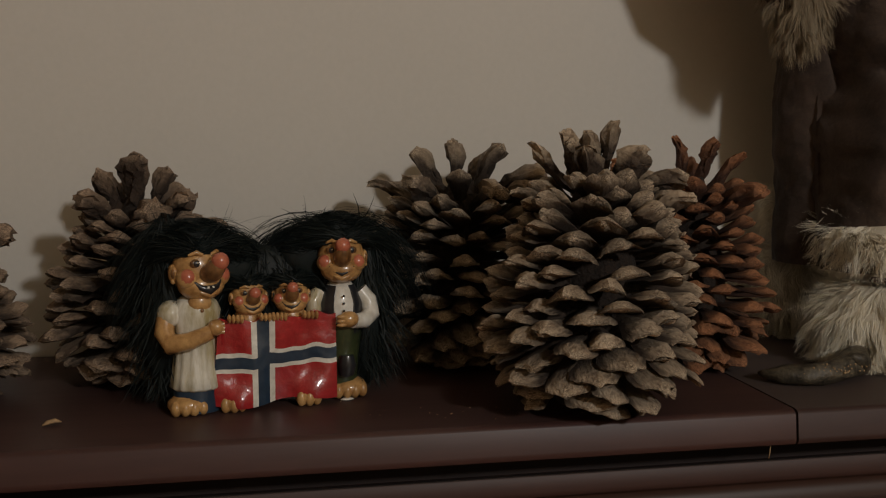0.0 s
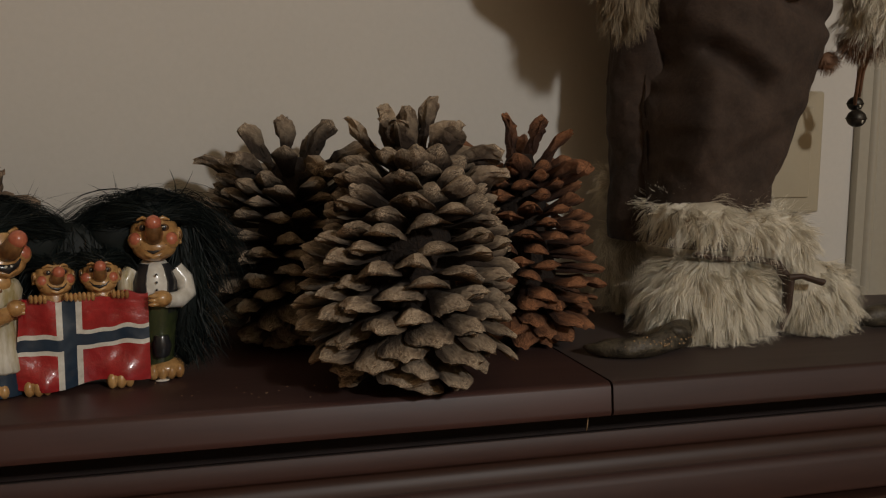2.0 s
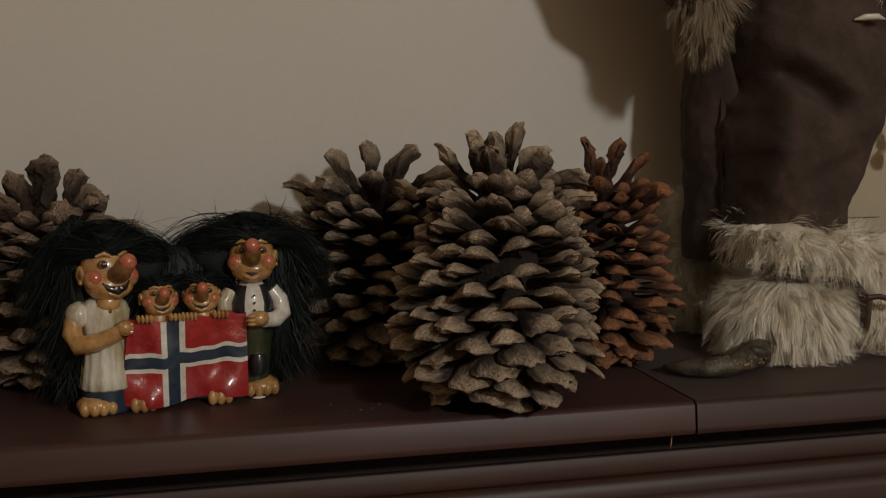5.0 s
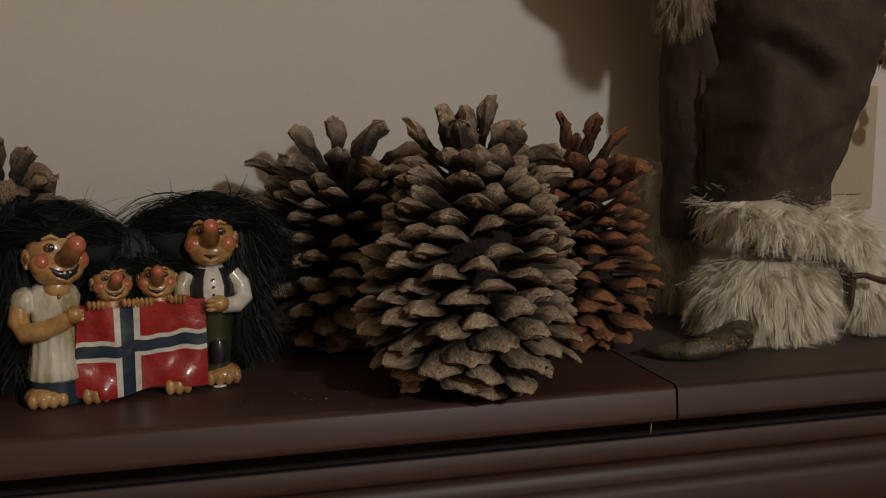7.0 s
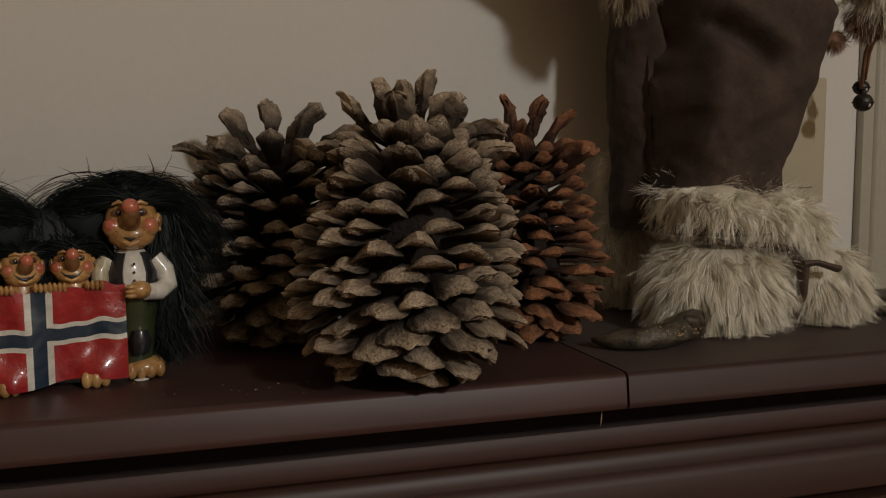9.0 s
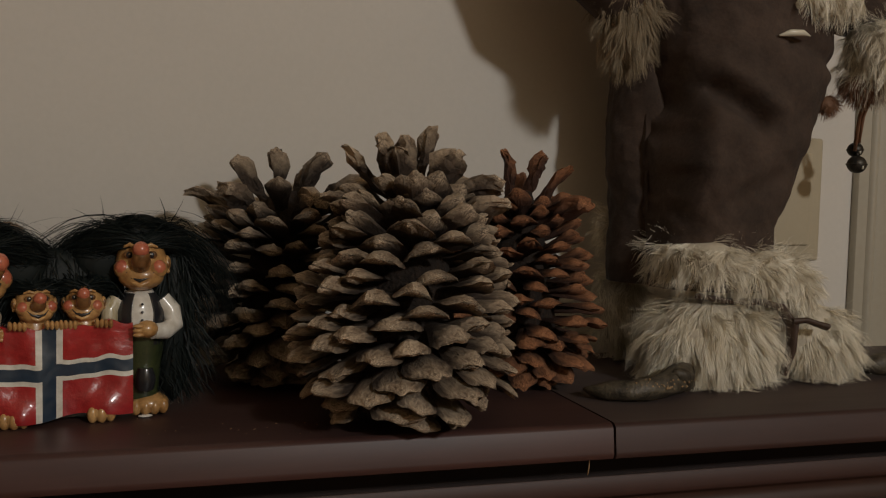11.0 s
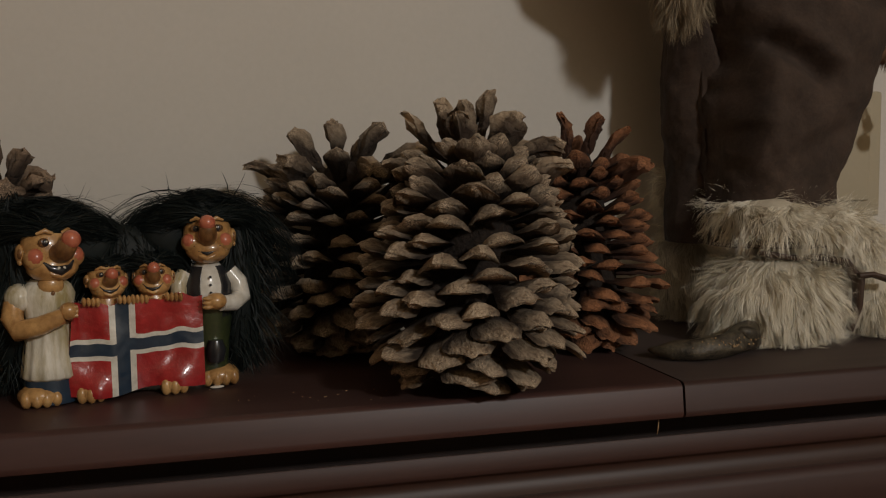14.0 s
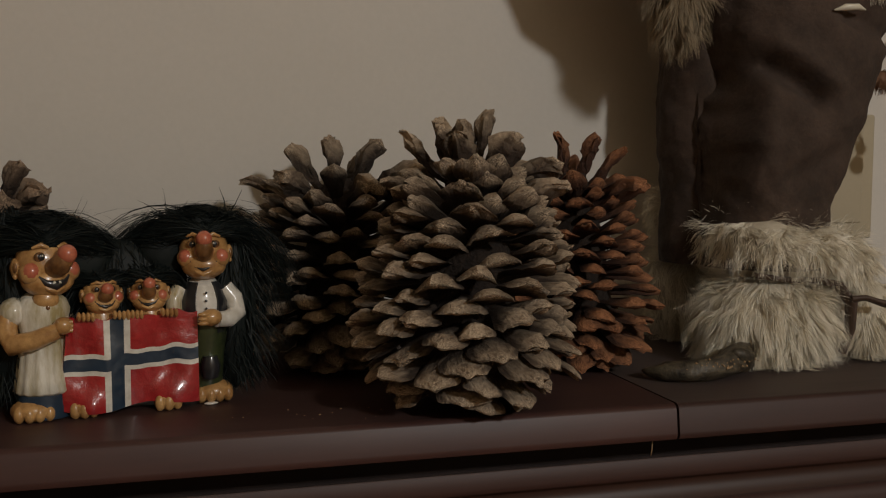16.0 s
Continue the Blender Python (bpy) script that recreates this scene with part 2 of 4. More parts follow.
# ---- room ----
structure("wall_north", boxed(-2.3, 0.349, WALL, WALL + 0.12, 0, 2.5), M_WALL, "smooth off-white painted wall behind the cabinet")
structure("wall_north_far", boxed(0.349, 2.0, WALL + 0.06, WALL + 0.18, 0, 2.5), M_DOOR, "dark brown panel beyond the cream trim", "door")
structure("wall_south", boxed(-2.3, 2.0, -2.72, -2.6, 0, 2.5), M_ROOM, "plain warm wall closing the room")
structure("wall_west", boxed(-2.42, -2.3, -2.72, WALL + 0.2, 0, 2.5), M_ROOM, "plain warm wall closing the room")
structure("wall_east", boxed(2.0, 2.12, -2.72, WALL + 0.2, 0, 2.5), M_ROOM, "plain warm wall closing the room")
structure("ceiling", boxed(-2.42, 2.12, -2.72, WALL + 0.2, 2.5, 2.6), M_ROOM, "plain warm ceiling closing the room", "ceiling")
structure("floor", boxed(-2.42, 2.12, -2.72, WALL + 0.2, -0.1, 0), M_FLOOR, "dark wooden floor of the room", "floor")

# moulded cream casing at the end of the wall
casing = [(WALL - 0.001, 0.3110), (WALL - 0.0040, 0.3113), (WALL - 0.0062, 0.3130), (WALL - 0.0066, 0.3165), (WALL - 0.0072, 0.3215), (WALL - 0.0095, 0.3235), (WALL - 0.0102, 0.3262), (WALL - 0.0092, 0.3285), (WALL - 0.0100, 0.3305), (WALL - 0.0108, 0.3450), (WALL - 0.0098, 0.3484)]
s = Shape()
s.rings([[(x, y, z) for y, x in casing + [(WALL - 0.001, 0.3486)]] for z in (TOP - 0.6, 2.4)])
structure("trim", s, M_TRIM, "cream painted moulded casing at the end of the wall", "trim", sharp=40)

plate = tagged(new("light_switch"), "cream plastic light switch on the white wall", "light switch")
plate.location = (0.2385, WALL - 0.0045, TOP + 0.117)
part("plate", boxed(-0.038, 0.038, -0.004, 0.004, -0.048, 0.048, 0.0025), [M_PLATE], plate)
part("rocker", boxed(-0.026, 0.026, -0.0065, -0.0035, -0.0355, 0.036, 0.0012), [M_PLATE], plate)


# ---- cabinet ----
def cabinet(x0, x1, joint):
    """A long low cabinet: two rounded top boards over a shadow gap, moulded rails and a drawer front."""
    ob = tagged(new("cabinet"), "long dark cherry wood cabinet with a two-piece top", "cabinet")
    ob.location = (0, 0, TOP)
    back = WALL - 0.002
    nose = [(back, -0.019), (back, 0.0)] + [(0.0060 - 0.0046 * math.sin(q), -0.0042 + 0.0042 * math.cos(q)) for q in [0, 0.25, 0.5, 0.75, 1.0, 1.2]] + [(0.0002, -0.0150), (0.0, -0.0165), (0.0012, -0.0185), (0.003, -0.019)]
    part("top_board", extruded(nose, x0, joint - 0.0007), [M_WOOD], ob, "dark cherry board with a rounded edge", sharp=40)
    part("top_board", extruded(nose, joint + 0.0007, x1), [M_REDWOOD], ob, "dark cherry board with a rounded edge", sharp=40)
    part("gap_board", extruded([(back, -0.0415), (back, -0.0192), (0.045, -0.0192), (0.045, -0.0415)], x0, x1), [M_GAP], ob, "recess under the top, its shade put into the dark colour", sharp=40)
    rail = [(0.040, -0.0420), (0.040, -0.0400), (0.0135, -0.0312), (0.0118, -0.0304), (0.0104, -0.0306), (0.0097, -0.0316), (0.0092, -0.0390), (0.0096, -0.0408), (0.0105, -0.0420)]
    part("rail", extruded(rail, x0, x1), [M_REDWOOD], ob, sharp=35)
    sunk = [(back, -0.0560), (back, -0.0421), (0.0125, -0.0421), (0.0165, -0.0435), (0.0185, -0.0470), (0.0180, -0.0510), (0.0155, -0.0545), (0.0140, -0.0560)]
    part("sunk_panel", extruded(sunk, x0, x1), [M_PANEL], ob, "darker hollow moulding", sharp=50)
    front = [(0.06, -0.0815), (0.06, -0.0562), (0.0142, -0.0562), (0.0122, -0.0572), (0.0102, -0.0592), (0.0090, -0.0620), (0.0080, -0.0790), (0.0086, -0.0806), (0.0105, -0.0815)]
    part("rail", extruded(front, x0, x1), [M_REDWOOD], ob, sharp=45)
    low = [(0.05, -0.30), (0.05, -0.0855), (0.012, -0.0855), (0.0085, -0.0868), (0.0075, -0.298), (0.010, -0.30)]
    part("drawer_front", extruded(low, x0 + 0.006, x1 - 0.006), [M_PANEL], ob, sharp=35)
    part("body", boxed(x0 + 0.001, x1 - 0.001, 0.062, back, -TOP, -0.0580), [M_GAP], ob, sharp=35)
    pin = Shape()
    pin.tube([(-0.0078, 0.0115, -0.0295), (-0.0078, 0.0105, -0.026), (-0.0074, 0.0105, -0.0210)], [0.0003, 0.0004, 0.0002], 0, 6)
    part("pin", pin, [M_CHIP], ob, "pale splinter in the gap")
    return ob


cabinet(-1.10, 0.90, 0.0022)


# ---- pine cones ----
SCALE_ROWS = {
    "fan": [(0.0, 0.13, 0.05, 0.05), (0.35, 0.16, 0.05, 0.05), (0.56, 0.26, 0.06, 0.06), (0.74, 0.42, 0.085, 0.08), (0.86, 0.50, 0.105, 0.12), (0.93, 0.49, 0.10, 0.17), (0.975, 0.47, 0.03, 0.18), (1.0, 0.43, -0.06, 0.14)],
    "lens": [(0.0, 0.13, 0.05, 0.05), (0.38, 0.16, 0.06, 0.06), (0.60, 0.27, 0.09, 0.09), (0.78, 0.42, 0.15, 0.14), (0.875, 0.49, 0.20, 0.19), (0.925, 0.49, 0.185, 0.20), (0.97, 0.47, 0.06, 0.15), (1.0, 0.43, -0.04, 0.07)],
    "block": [(0.0, 0.20, 0.12, 0.14), (0.40, 0.25, 0.14, 0.18), (0.64, 0.34, 0.19, 0.27), (0.80, 0.46, 0.25, 0.38), (0.89, 0.50, 0.29, 0.42), (0.925, 0.49, 0.26, 0.40), (0.965, 0.42, 0.08, 0.30), (1.0, 0.30, -0.08, 0.18)],
}
ACROSS = [-1, -0.86, -0.62, -0.34, -0.1, 0.1, 0.34, 0.62, 0.86]


def scale_mesh(seed, kind):
    """One woody scale along +x, one unit long: a flat stalk that widens to a keeled end face with a small knob."""
    rnd = random.Random(seed)
    s, rings = Shape(), []
    lean, bow, peak = rnd.uniform(-0.10, 0.10), rnd.uniform(0.05, 0.12), (rnd.uniform(0.95, 1.2) if kind == "block" else rnd.uniform(1.15, 1.7))
    droop, notch = rnd.uniform(0.02, 0.14), rnd.uniform(0.0, 0.05)
    for x, w, up, down in SCALE_ROWS[kind]:
        ring = []
        for y, side in [(a, 1) for a in ACROSS] + [(-a, -1) for a in ACROSS]:
            body = 1 - abs(y) ** (peak if side > 0 else 1.3)
            z = up * body if side > 0 else -down * body
            q = Vector((x, y * w, z))
            v = noise.noise_vector(Vector((x * 2.6, y * 1.3, side * 0.35 + seed * 7.31)))
            fine = noise.noise_vector(Vector((x * 11, y * 8, side * 1.1 + seed * 3.17)))
            far = min(1, x * 1.3) * (1.0 if x < 0.8 else 1.55)
            knob = 0.060 * math.exp(-(y / 0.16) ** 2) if x > 0.96 else 0
            q.x += (0.036 * v.x + 0.024 * fine.x) * far - bow * y * y * (x > 0.5) + knob - notch * math.exp(-(y / 0.12) ** 2) * (0.5 < x < 0.96)
            q.y += (0.050 * v.y + 0.022 * fine.y) * far + lean * x * x
            q.z += (0.048 * v.z + 0.040 * fine.z) * far - droop * y * y * far - 0.4 * knob
            ring.append(q)
        rings.append(ring)
    s.rings(rings)
    return s.mesh("scale", [], sharp=32)


def prong_mesh(rnd, wide, thick, curl, kind):
    """A long crown scale along +x, one unit long, that bends by curl degrees towards +z, with a gnarled and hooked end."""
    s, n = Shape(), 11
    p, a, path = Vector((0, 0, 0)), 0.0, []
    hook = rnd.uniform(30, 75)
    for i in range(n + 1):
        path.append((p.copy(), a))
        a = radians(curl) * ((i + 1) / n) ** 1.4 - radians(hook) * max(0, (i - 7) / 4) ** 1.5
        p += Vector((math.cos(a), 0, math.sin(a))) / n
    if kind == "club":
        widths = (0.62, 0.56, 0.50, 0.46, 0.46, 0.50, 0.58, 0.76, 0.96, 1.0, 0.98, 0.74)
        deep = (0.8, 0.7, 0.62, 0.58, 0.55, 0.58, 0.66, 0.84, 1.0, 1.0, 0.9, 0.60)
    else:
        widths = (0.60, 0.60, 0.62, 0.66, 0.72, 0.80, 0.86, 0.90, 0.92, 0.84, 0.66, 0.34)
        deep = (0.7, 0.62, 0.55, 0.50, 0.48, 0.48, 0.50, 0.55, 0.62, 0.66, 0.50, 0.25)
    off, sway = rnd.uniform(0, 90), rnd.uniform(-0.10, 0.10)
    rings = []
    for i, (c, a) in enumerate(path):
        ring = []
        for j in range(16):
            q = 2 * math.pi * j / 16
            y, z = math.cos(q), math.sin(q)
            flute = 1 + 0.16 * math.cos(3 * q + off) + 0.10 * math.cos(5 * q + 2 * off)
            y, z = y * widths[i] * wide * 0.5 * flute, z * deep[i] * thick * 0.5 * flute
            k = noise.noise_vector(Vector((i * 0.55 + off, 1.7 * math.cos(q), 1.7 * math.sin(q))))
            f = noise.noise_vector(Vector((i * 1.3 + off, 4.1 * math.cos(q), 4.1 * math.sin(q))))
            v = Vector((0.16 * wide * k.x + 0.10 * wide * f.x, y + (0.20 * k.y + 0.13 * f.y) * wide + sway * (i / n) ** 2, z + (0.26 * k.z + 0.16 * f.z) * thick))
            ring.append(c + Vector((v.x * math.cos(a) - v.z * math.sin(a), v.y, v.x * math.sin(a) + v.z * math.cos(a))))
        rings.append(ring)
    s.rings(rings)
    return s.mesh("scale", [], sharp=34)


def profile_at(u, table):
    for (a, ra), (b, rb) in zip(table, table[1:]):
        if u <= b:
            return ra + (rb - ra) * (u - a) / (b - a)
    return table[-1][1]


SHAPE_R = [(0, 0.50), (0.06, 0.72), (0.14, 0.92), (0.26, 1.0), (0.45, 0.975), (0.60, 0.91), (0.75, 0.80), (0.86, 0.68), (1.0, 0.55)]
ELEV = [(0, -50), (0.07, -36), (0.18, -20), (0.35, -6), (0.55, 5), (0.72, 13), (0.86, 23), (1.0, 37)]


def pine_cone(at, height, radius, mat, label, seed, crown, count=110, tilt=(0, 0), full=0.0, broad=1.0):
    """An open cone on its base: a core, overlapping scales in a spiral, and a loose crown of long bent scales.
    crown: rows of (bearing, steepness, start height, length, width, thickness, curl, kind)."""
    rnd = random.Random(seed)
    core = Shape()
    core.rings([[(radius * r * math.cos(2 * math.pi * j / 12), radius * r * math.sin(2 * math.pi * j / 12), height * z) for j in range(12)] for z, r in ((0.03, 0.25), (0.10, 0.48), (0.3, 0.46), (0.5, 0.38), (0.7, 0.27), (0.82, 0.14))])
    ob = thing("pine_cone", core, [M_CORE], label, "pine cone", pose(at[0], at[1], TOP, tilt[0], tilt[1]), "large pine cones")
    kinds = {k: [scale_mesh(seed * 30 + i + 10 * n, k) for i in range(6)] for n, k in enumerate(("fan", "lens", "block"))}
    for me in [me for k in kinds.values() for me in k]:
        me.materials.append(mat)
    size = broad * radius / 0.0585

    def add(me, ang, elev, p, spin, scale=(1, 1, 1)):
        o = new("scale", me)
        o.parent = ob
        o.matrix_local = Matrix.Translation(p) @ Euler((0, -radians(elev), ang)).to_matrix().to_4x4() @ Euler((radians(spin), 0, 0)).to_matrix().to_4x4() @ Matrix.Diagonal((*scale, 1))

    for i in range(count):
        u = ((i + 0.5) / count) ** 1.02
        ang = i * 2.39996 + seed * 0.82 + rnd.uniform(-0.12, 0.12)
        elev = profile_at(u, ELEV) + rnd.uniform(-10, 9)
        reach = radius * (profile_at(u, SHAPE_R) + full * max(0, u - 0.35)) * rnd.uniform(0.89, 1.06)
        top = height * (0.012 + 0.80 * u) + rnd.uniform(-0.0015, 0.0015)
        kind = "fan" if u + rnd.uniform(-0.06, 0.06) < 0.26 else "lens" if u + rnd.uniform(-0.08, 0.08) < 0.84 else "block"
        wide = size * {"fan": 0.0255, "lens": 0.0225, "block": 0.0182}[kind] * rnd.uniform(0.86, 1.14)
        thick = size * {"fan": 0.0160, "lens": 0.0195, "block": 0.0150}[kind] * rnd.uniform(0.85, 1.15)
        ce, se = math.cos(radians(elev)), math.sin(radians(elev))
        length = min(max(0.022, (reach - 0.20 * radius * (1 - u)) / max(ce, 0.36)), 1.02 * radius)
        add(kinds[kind][rnd.randrange(6)], ang, elev, ((reach - length * ce) * math.cos(ang), (reach - length * ce) * math.sin(ang), max(top - length * se, 0.004)), rnd.uniform(-13, 13), (length, wide, thick))
    for bearing, steep, z, length, wide, thick, curl, kind in crown:
        if kind == "block":
            a = radians(bearing)
            add(kinds["block"][rnd.randrange(6)], a, steep, (0.003 * math.cos(a), 0.003 * math.sin(a), z), 0, (length, wide, thick))
            continue
        me = prong_mesh(rnd, 1.03 * wide / length, 1.2 * thick / length, curl, kind)
        me.materials.append(mat)
        a = radians(bearing)
        add(me, a, steep, (0.003 * math.cos(a), 0.003 * math.sin(a), z), rnd.uniform(-14, 14), (length, length, length))
    return ob


CROWN_FRONT = [
    (158, 26, 0.112, 0.046, 0.0150, 0.0070, 42, "leaf"), (142, 66, 0.106, 0.047, 0.0140, 0.0100, 10, "leaf"), (104, 76, 0.106, 0.047, 0.0130, 0.0110, 6, "leaf"), (-170, 64, 0.106, 0.040, 0.0130, 0.0100, 8, "leaf"), (48, 66, 0.116, 0.044, 0.0090, 0.0085, 14, "club"),
    (-38, 60, 0.106, 0.040, 0.0215, 0.0130, 10, "club"), (-14, 46, 0.104, 0.050, 0.0130, 0.0085, -34, "club"), (-30, 26, 0.092, 0.052, 0.0190, 0.0110, 12, "leaf"),
    (-104, 40, 0.098, 0.042, 0.0200, 0.0180, 0, "block"), (170, 8, 0.106, 0.044, 0.0130, 0.0070, 20, "leaf"), (-150, 18, 0.098, 0.046, 0.0200, 0.0150, 0, "block"),
    (92, 46, 0.106, 0.042, 0.0170, 0.0090, 16, "leaf"), (18, 40, 0.100, 0.044, 0.0170, 0.0090, 10, "club"), (-72, 24, 0.090, 0.048, 0.0200, 0.0160, 0, "block"),
    (-128, 60, 0.108, 0.036, 0.0150, 0.0110, 4, "leaf"), (135, 30, 0.096, 0.046, 0.0170, 0.0090, 12, "leaf"),
]
CROWN_DARK = [
    (160, 48, 0.100, 0.045, 0.0105, 0.0090, 16, "club"), (110, 78, 0.102, 0.040, 0.0110, 0.0090, 8, "club"), (-14, 60, 0.100, 0.045, 0.0120, 0.0095, 10, "club"),
    (-20, 20, 0.104, 0.054, 0.0125, 0.0090, 14, "club"), (-42, 10, 0.102, 0.054, 0.0135, 0.0095, 10, "club"), (166, 26, 0.090, 0.062, 0.0130, 0.0090, 6, "leaf"),
    (-107, 44, 0.098, 0.038, 0.0160, 0.0130, 0, "block"), (60, 40, 0.100, 0.046, 0.0130, 0.0090, 8, "club"), (-150, 28, 0.094, 0.050, 0.0150, 0.0100, 10, "club"), (-70, 24, 0.094, 0.050, 0.0160, 0.0100, 6, "club"),
]
CROWN_RUST = [
    (150, 82, 0.104, 0.041, 0.0150, 0.0080, 4, "leaf"), (0, 74, 0.106, 0.038, 0.0090, 0.0080, 4, "club"), (-18, 50, 0.100, 0.044, 0.0125, 0.0085, 12, "leaf"),
    (163, 34, 0.098, 0.054, 0.0150, 0.0090, 8, "club"), (-22, 28, 0.092, 0.046, 0.0130, 0.0085, 10, "leaf"), (-50, 26, 0.092, 0.050, 0.0155, 0.0090, 10, "club"),
    (-110, 38, 0.096, 0.040, 0.0170, 0.0130, 0, "block"), (70, 40, 0.098, 0.048, 0.0140, 0.0090, 8, "club"), (-150, 22, 0.092, 0.050, 0.0150, 0.0090, 10, "leaf"), (20, 20, 0.088, 0.046, 0.0150, 0.0090, 12, "club"),
]
CROWN_BROWN = [
    (-110, 84, 0.092, 0.040, 0.0170, 0.0120, 4, "club"), (20, 66, 0.092, 0.036, 0.0120, 0.0090, 8, "club"), (160, 52, 0.090, 0.040, 0.0130, 0.0100, 10, "club"),
    (-30, 38, 0.086, 0.042, 0.0160, 0.0100, 10, "club"), (-150, 40, 0.084, 0.042, 0.0150, 0.0100, 8, "club"), (-75, 36, 0.082, 0.042, 0.0170, 0.0110, 6, "club"),
    (60, 40, 0.086, 0.042, 0.0150, 0.0100, 8, "club"), (110, 44, 0.086, 0.042, 0.0150, 0.0100, 8, "club"), (-8, 14, 0.080, 0.048, 0.0160, 0.0100, 10, "club"),
]

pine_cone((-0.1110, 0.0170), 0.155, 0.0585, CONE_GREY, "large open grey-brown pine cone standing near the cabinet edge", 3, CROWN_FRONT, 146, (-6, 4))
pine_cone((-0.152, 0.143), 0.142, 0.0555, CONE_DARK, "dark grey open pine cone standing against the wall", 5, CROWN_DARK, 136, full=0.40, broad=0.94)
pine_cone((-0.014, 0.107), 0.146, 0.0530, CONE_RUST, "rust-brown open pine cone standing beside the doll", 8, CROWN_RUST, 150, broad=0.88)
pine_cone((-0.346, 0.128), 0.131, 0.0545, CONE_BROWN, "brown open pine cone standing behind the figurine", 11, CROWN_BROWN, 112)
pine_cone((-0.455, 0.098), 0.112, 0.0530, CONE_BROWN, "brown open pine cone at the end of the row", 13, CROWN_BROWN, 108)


# ---- painted figurine ----
def pick(center, radius, d):
    return Vector((center[0] + radius[0] * d.x, center[1] + radius[1] * d.y, center[2] + radius[2] * d.z))


SKIN, BLUSH, RED, WHITE, BLUE, CLOTH, GREEN, BLACK, HAIR, TEETH, WASH = range(11)
FIG_MATS = [M_SKIN, M_BLUSH, M_RED, M_WHITE, M_BLUE, M_CLOTH, M_GREEN, M_BLACK, M_HAIR, M_TEETH, M_WASH]


def face(s, c, r, yaw, nose, smile=1.0, ears=(-1, 1)):
    """A plain carved head: ball, cheeks, long nose, mouth, eyes and ears. yaw turns it to its own left."""
    c = Vector(c)
    turn = Matrix.Rotation(radians(yaw), 3, "Z")

    def at(x, y, z):
        return c + turn @ Vector((x * r[0], y * r[1], z * r[2]))

    k = r[0]
    s.ball(c, r, SKIN, 24, 16, turn)
    s.ball(at(0, -0.30, -0.52), (k * 0.92, k * 0.74, k * 0.60), SKIN, 20, 12, turn)
    for side in (-1, 1):
        s.ball(at(side * 0.62, -0.50, -0.24), (k * 0.45, k * 0.42, k * 0.42), SKIN, 16, 11, turn)
        s.ball(at(side * 0.68, -0.60, -0.20), (k * 0.34, k * 0.35, k * 0.34), BLUSH, 14, 9, turn)
        s.ball(at(side * 0.46, -0.83, 0.28), (k * 0.20, k * 0.10, k * 0.17), WASH, 12, 8, turn)
        s.ball(at(side * 0.43, -0.91, 0.28), (k * 0.13, k * 0.07, k * 0.13), BLACK, 12, 8, turn)
        s.ball(at(side * 0.41, -0.985, 0.32), (k * 0.035, k * 0.02, k * 0.035), TEETH, 6, 5, turn)
        s.tube([at(side * 0.16, -0.86, 0.56), at(side * 0.40, -0.84, 0.66), at(side * 0.66, -0.68, 0.56)], [k * 0.06, k * 0.09, k * 0.05], SKIN, 10)
    for side in ears:
        s.ball(at(side * 1.02, 0.00, -0.08), (k * 0.16, k * 0.26, k * 0.34), SKIN, 12, 9, turn)
        s.ball(at(side * 1.08, -0.14, -0.08), (k * 0.08, k * 0.16, k * 0.20), WASH, 10, 7, turn)
        s.ball(at(side * 1.06, -0.10, -0.36), (k * 0.09, k * 0.12, k * 0.10), SKIN, 8, 6, turn)
    s.tube([at(-0.58, -0.86, -0.30), at(-0.32, -1.00, -0.54), at(0.0, -1.06, -0.64), at(0.32, -1.00, -0.54), at(0.58, -0.86, -0.30)], [k * 0.03, k * 0.10 * smile, k * 0.16 * smile, k * 0.10 * smile, k * 0.03], BLACK, 10)
    s.tube([at(-0.50, -0.82, -0.54), at(-0.25, -0.98, -0.74), at(0.0, -1.03, -0.82), at(0.25, -0.98, -0.74), at(0.50, -0.82, -0.54)], [k * 0.05, k * 0.09, k * 0.11, k * 0.09, k * 0.05], SKIN, 10)
    root, tip = at(0, -0.72, -0.16), Vector(nose)
    mid = (root + tip) / 2 + Vector((0, -0.14 * k, -0.10 * k))
    s.tube([root, root * 0.6 + mid * 0.4, mid, mid * 0.4 + tip * 0.6, tip], [k * 0.30, k * 0.38, k * 0.38, k * 0.34, k * 0.24], WASH, 18)
    s.ball(tip, k * 0.335, BLUSH, 16, 11)
    if smile > 0.8:
        for x in (-0.09, 0.09):
            s.ball(at(x, -1.17, -0.57), (k * 0.075, k * 0.05, k * 0.09), TEETH, 8, 6, turn)


def foot(s, c, w, toes=4, mat=SKIN):
    c = Vector(c)
    s.ball(c + Vector((0, w * 0.22, 0.0006)), (w * 0.57, w * 0.56, 0.0056), mat, 16, 9, None, 0.1, w * 900)
    for i in range(toes):
        x = (i - (toes - 1) / 2) * w * 0.96 / toes
        s.ball(c + Vector((x, -w * 0.20 + abs(x) * 0.3, -0.0004)), (w * 0.62 / toes, w * 0.19, 0.0042), mat, 10, 7)


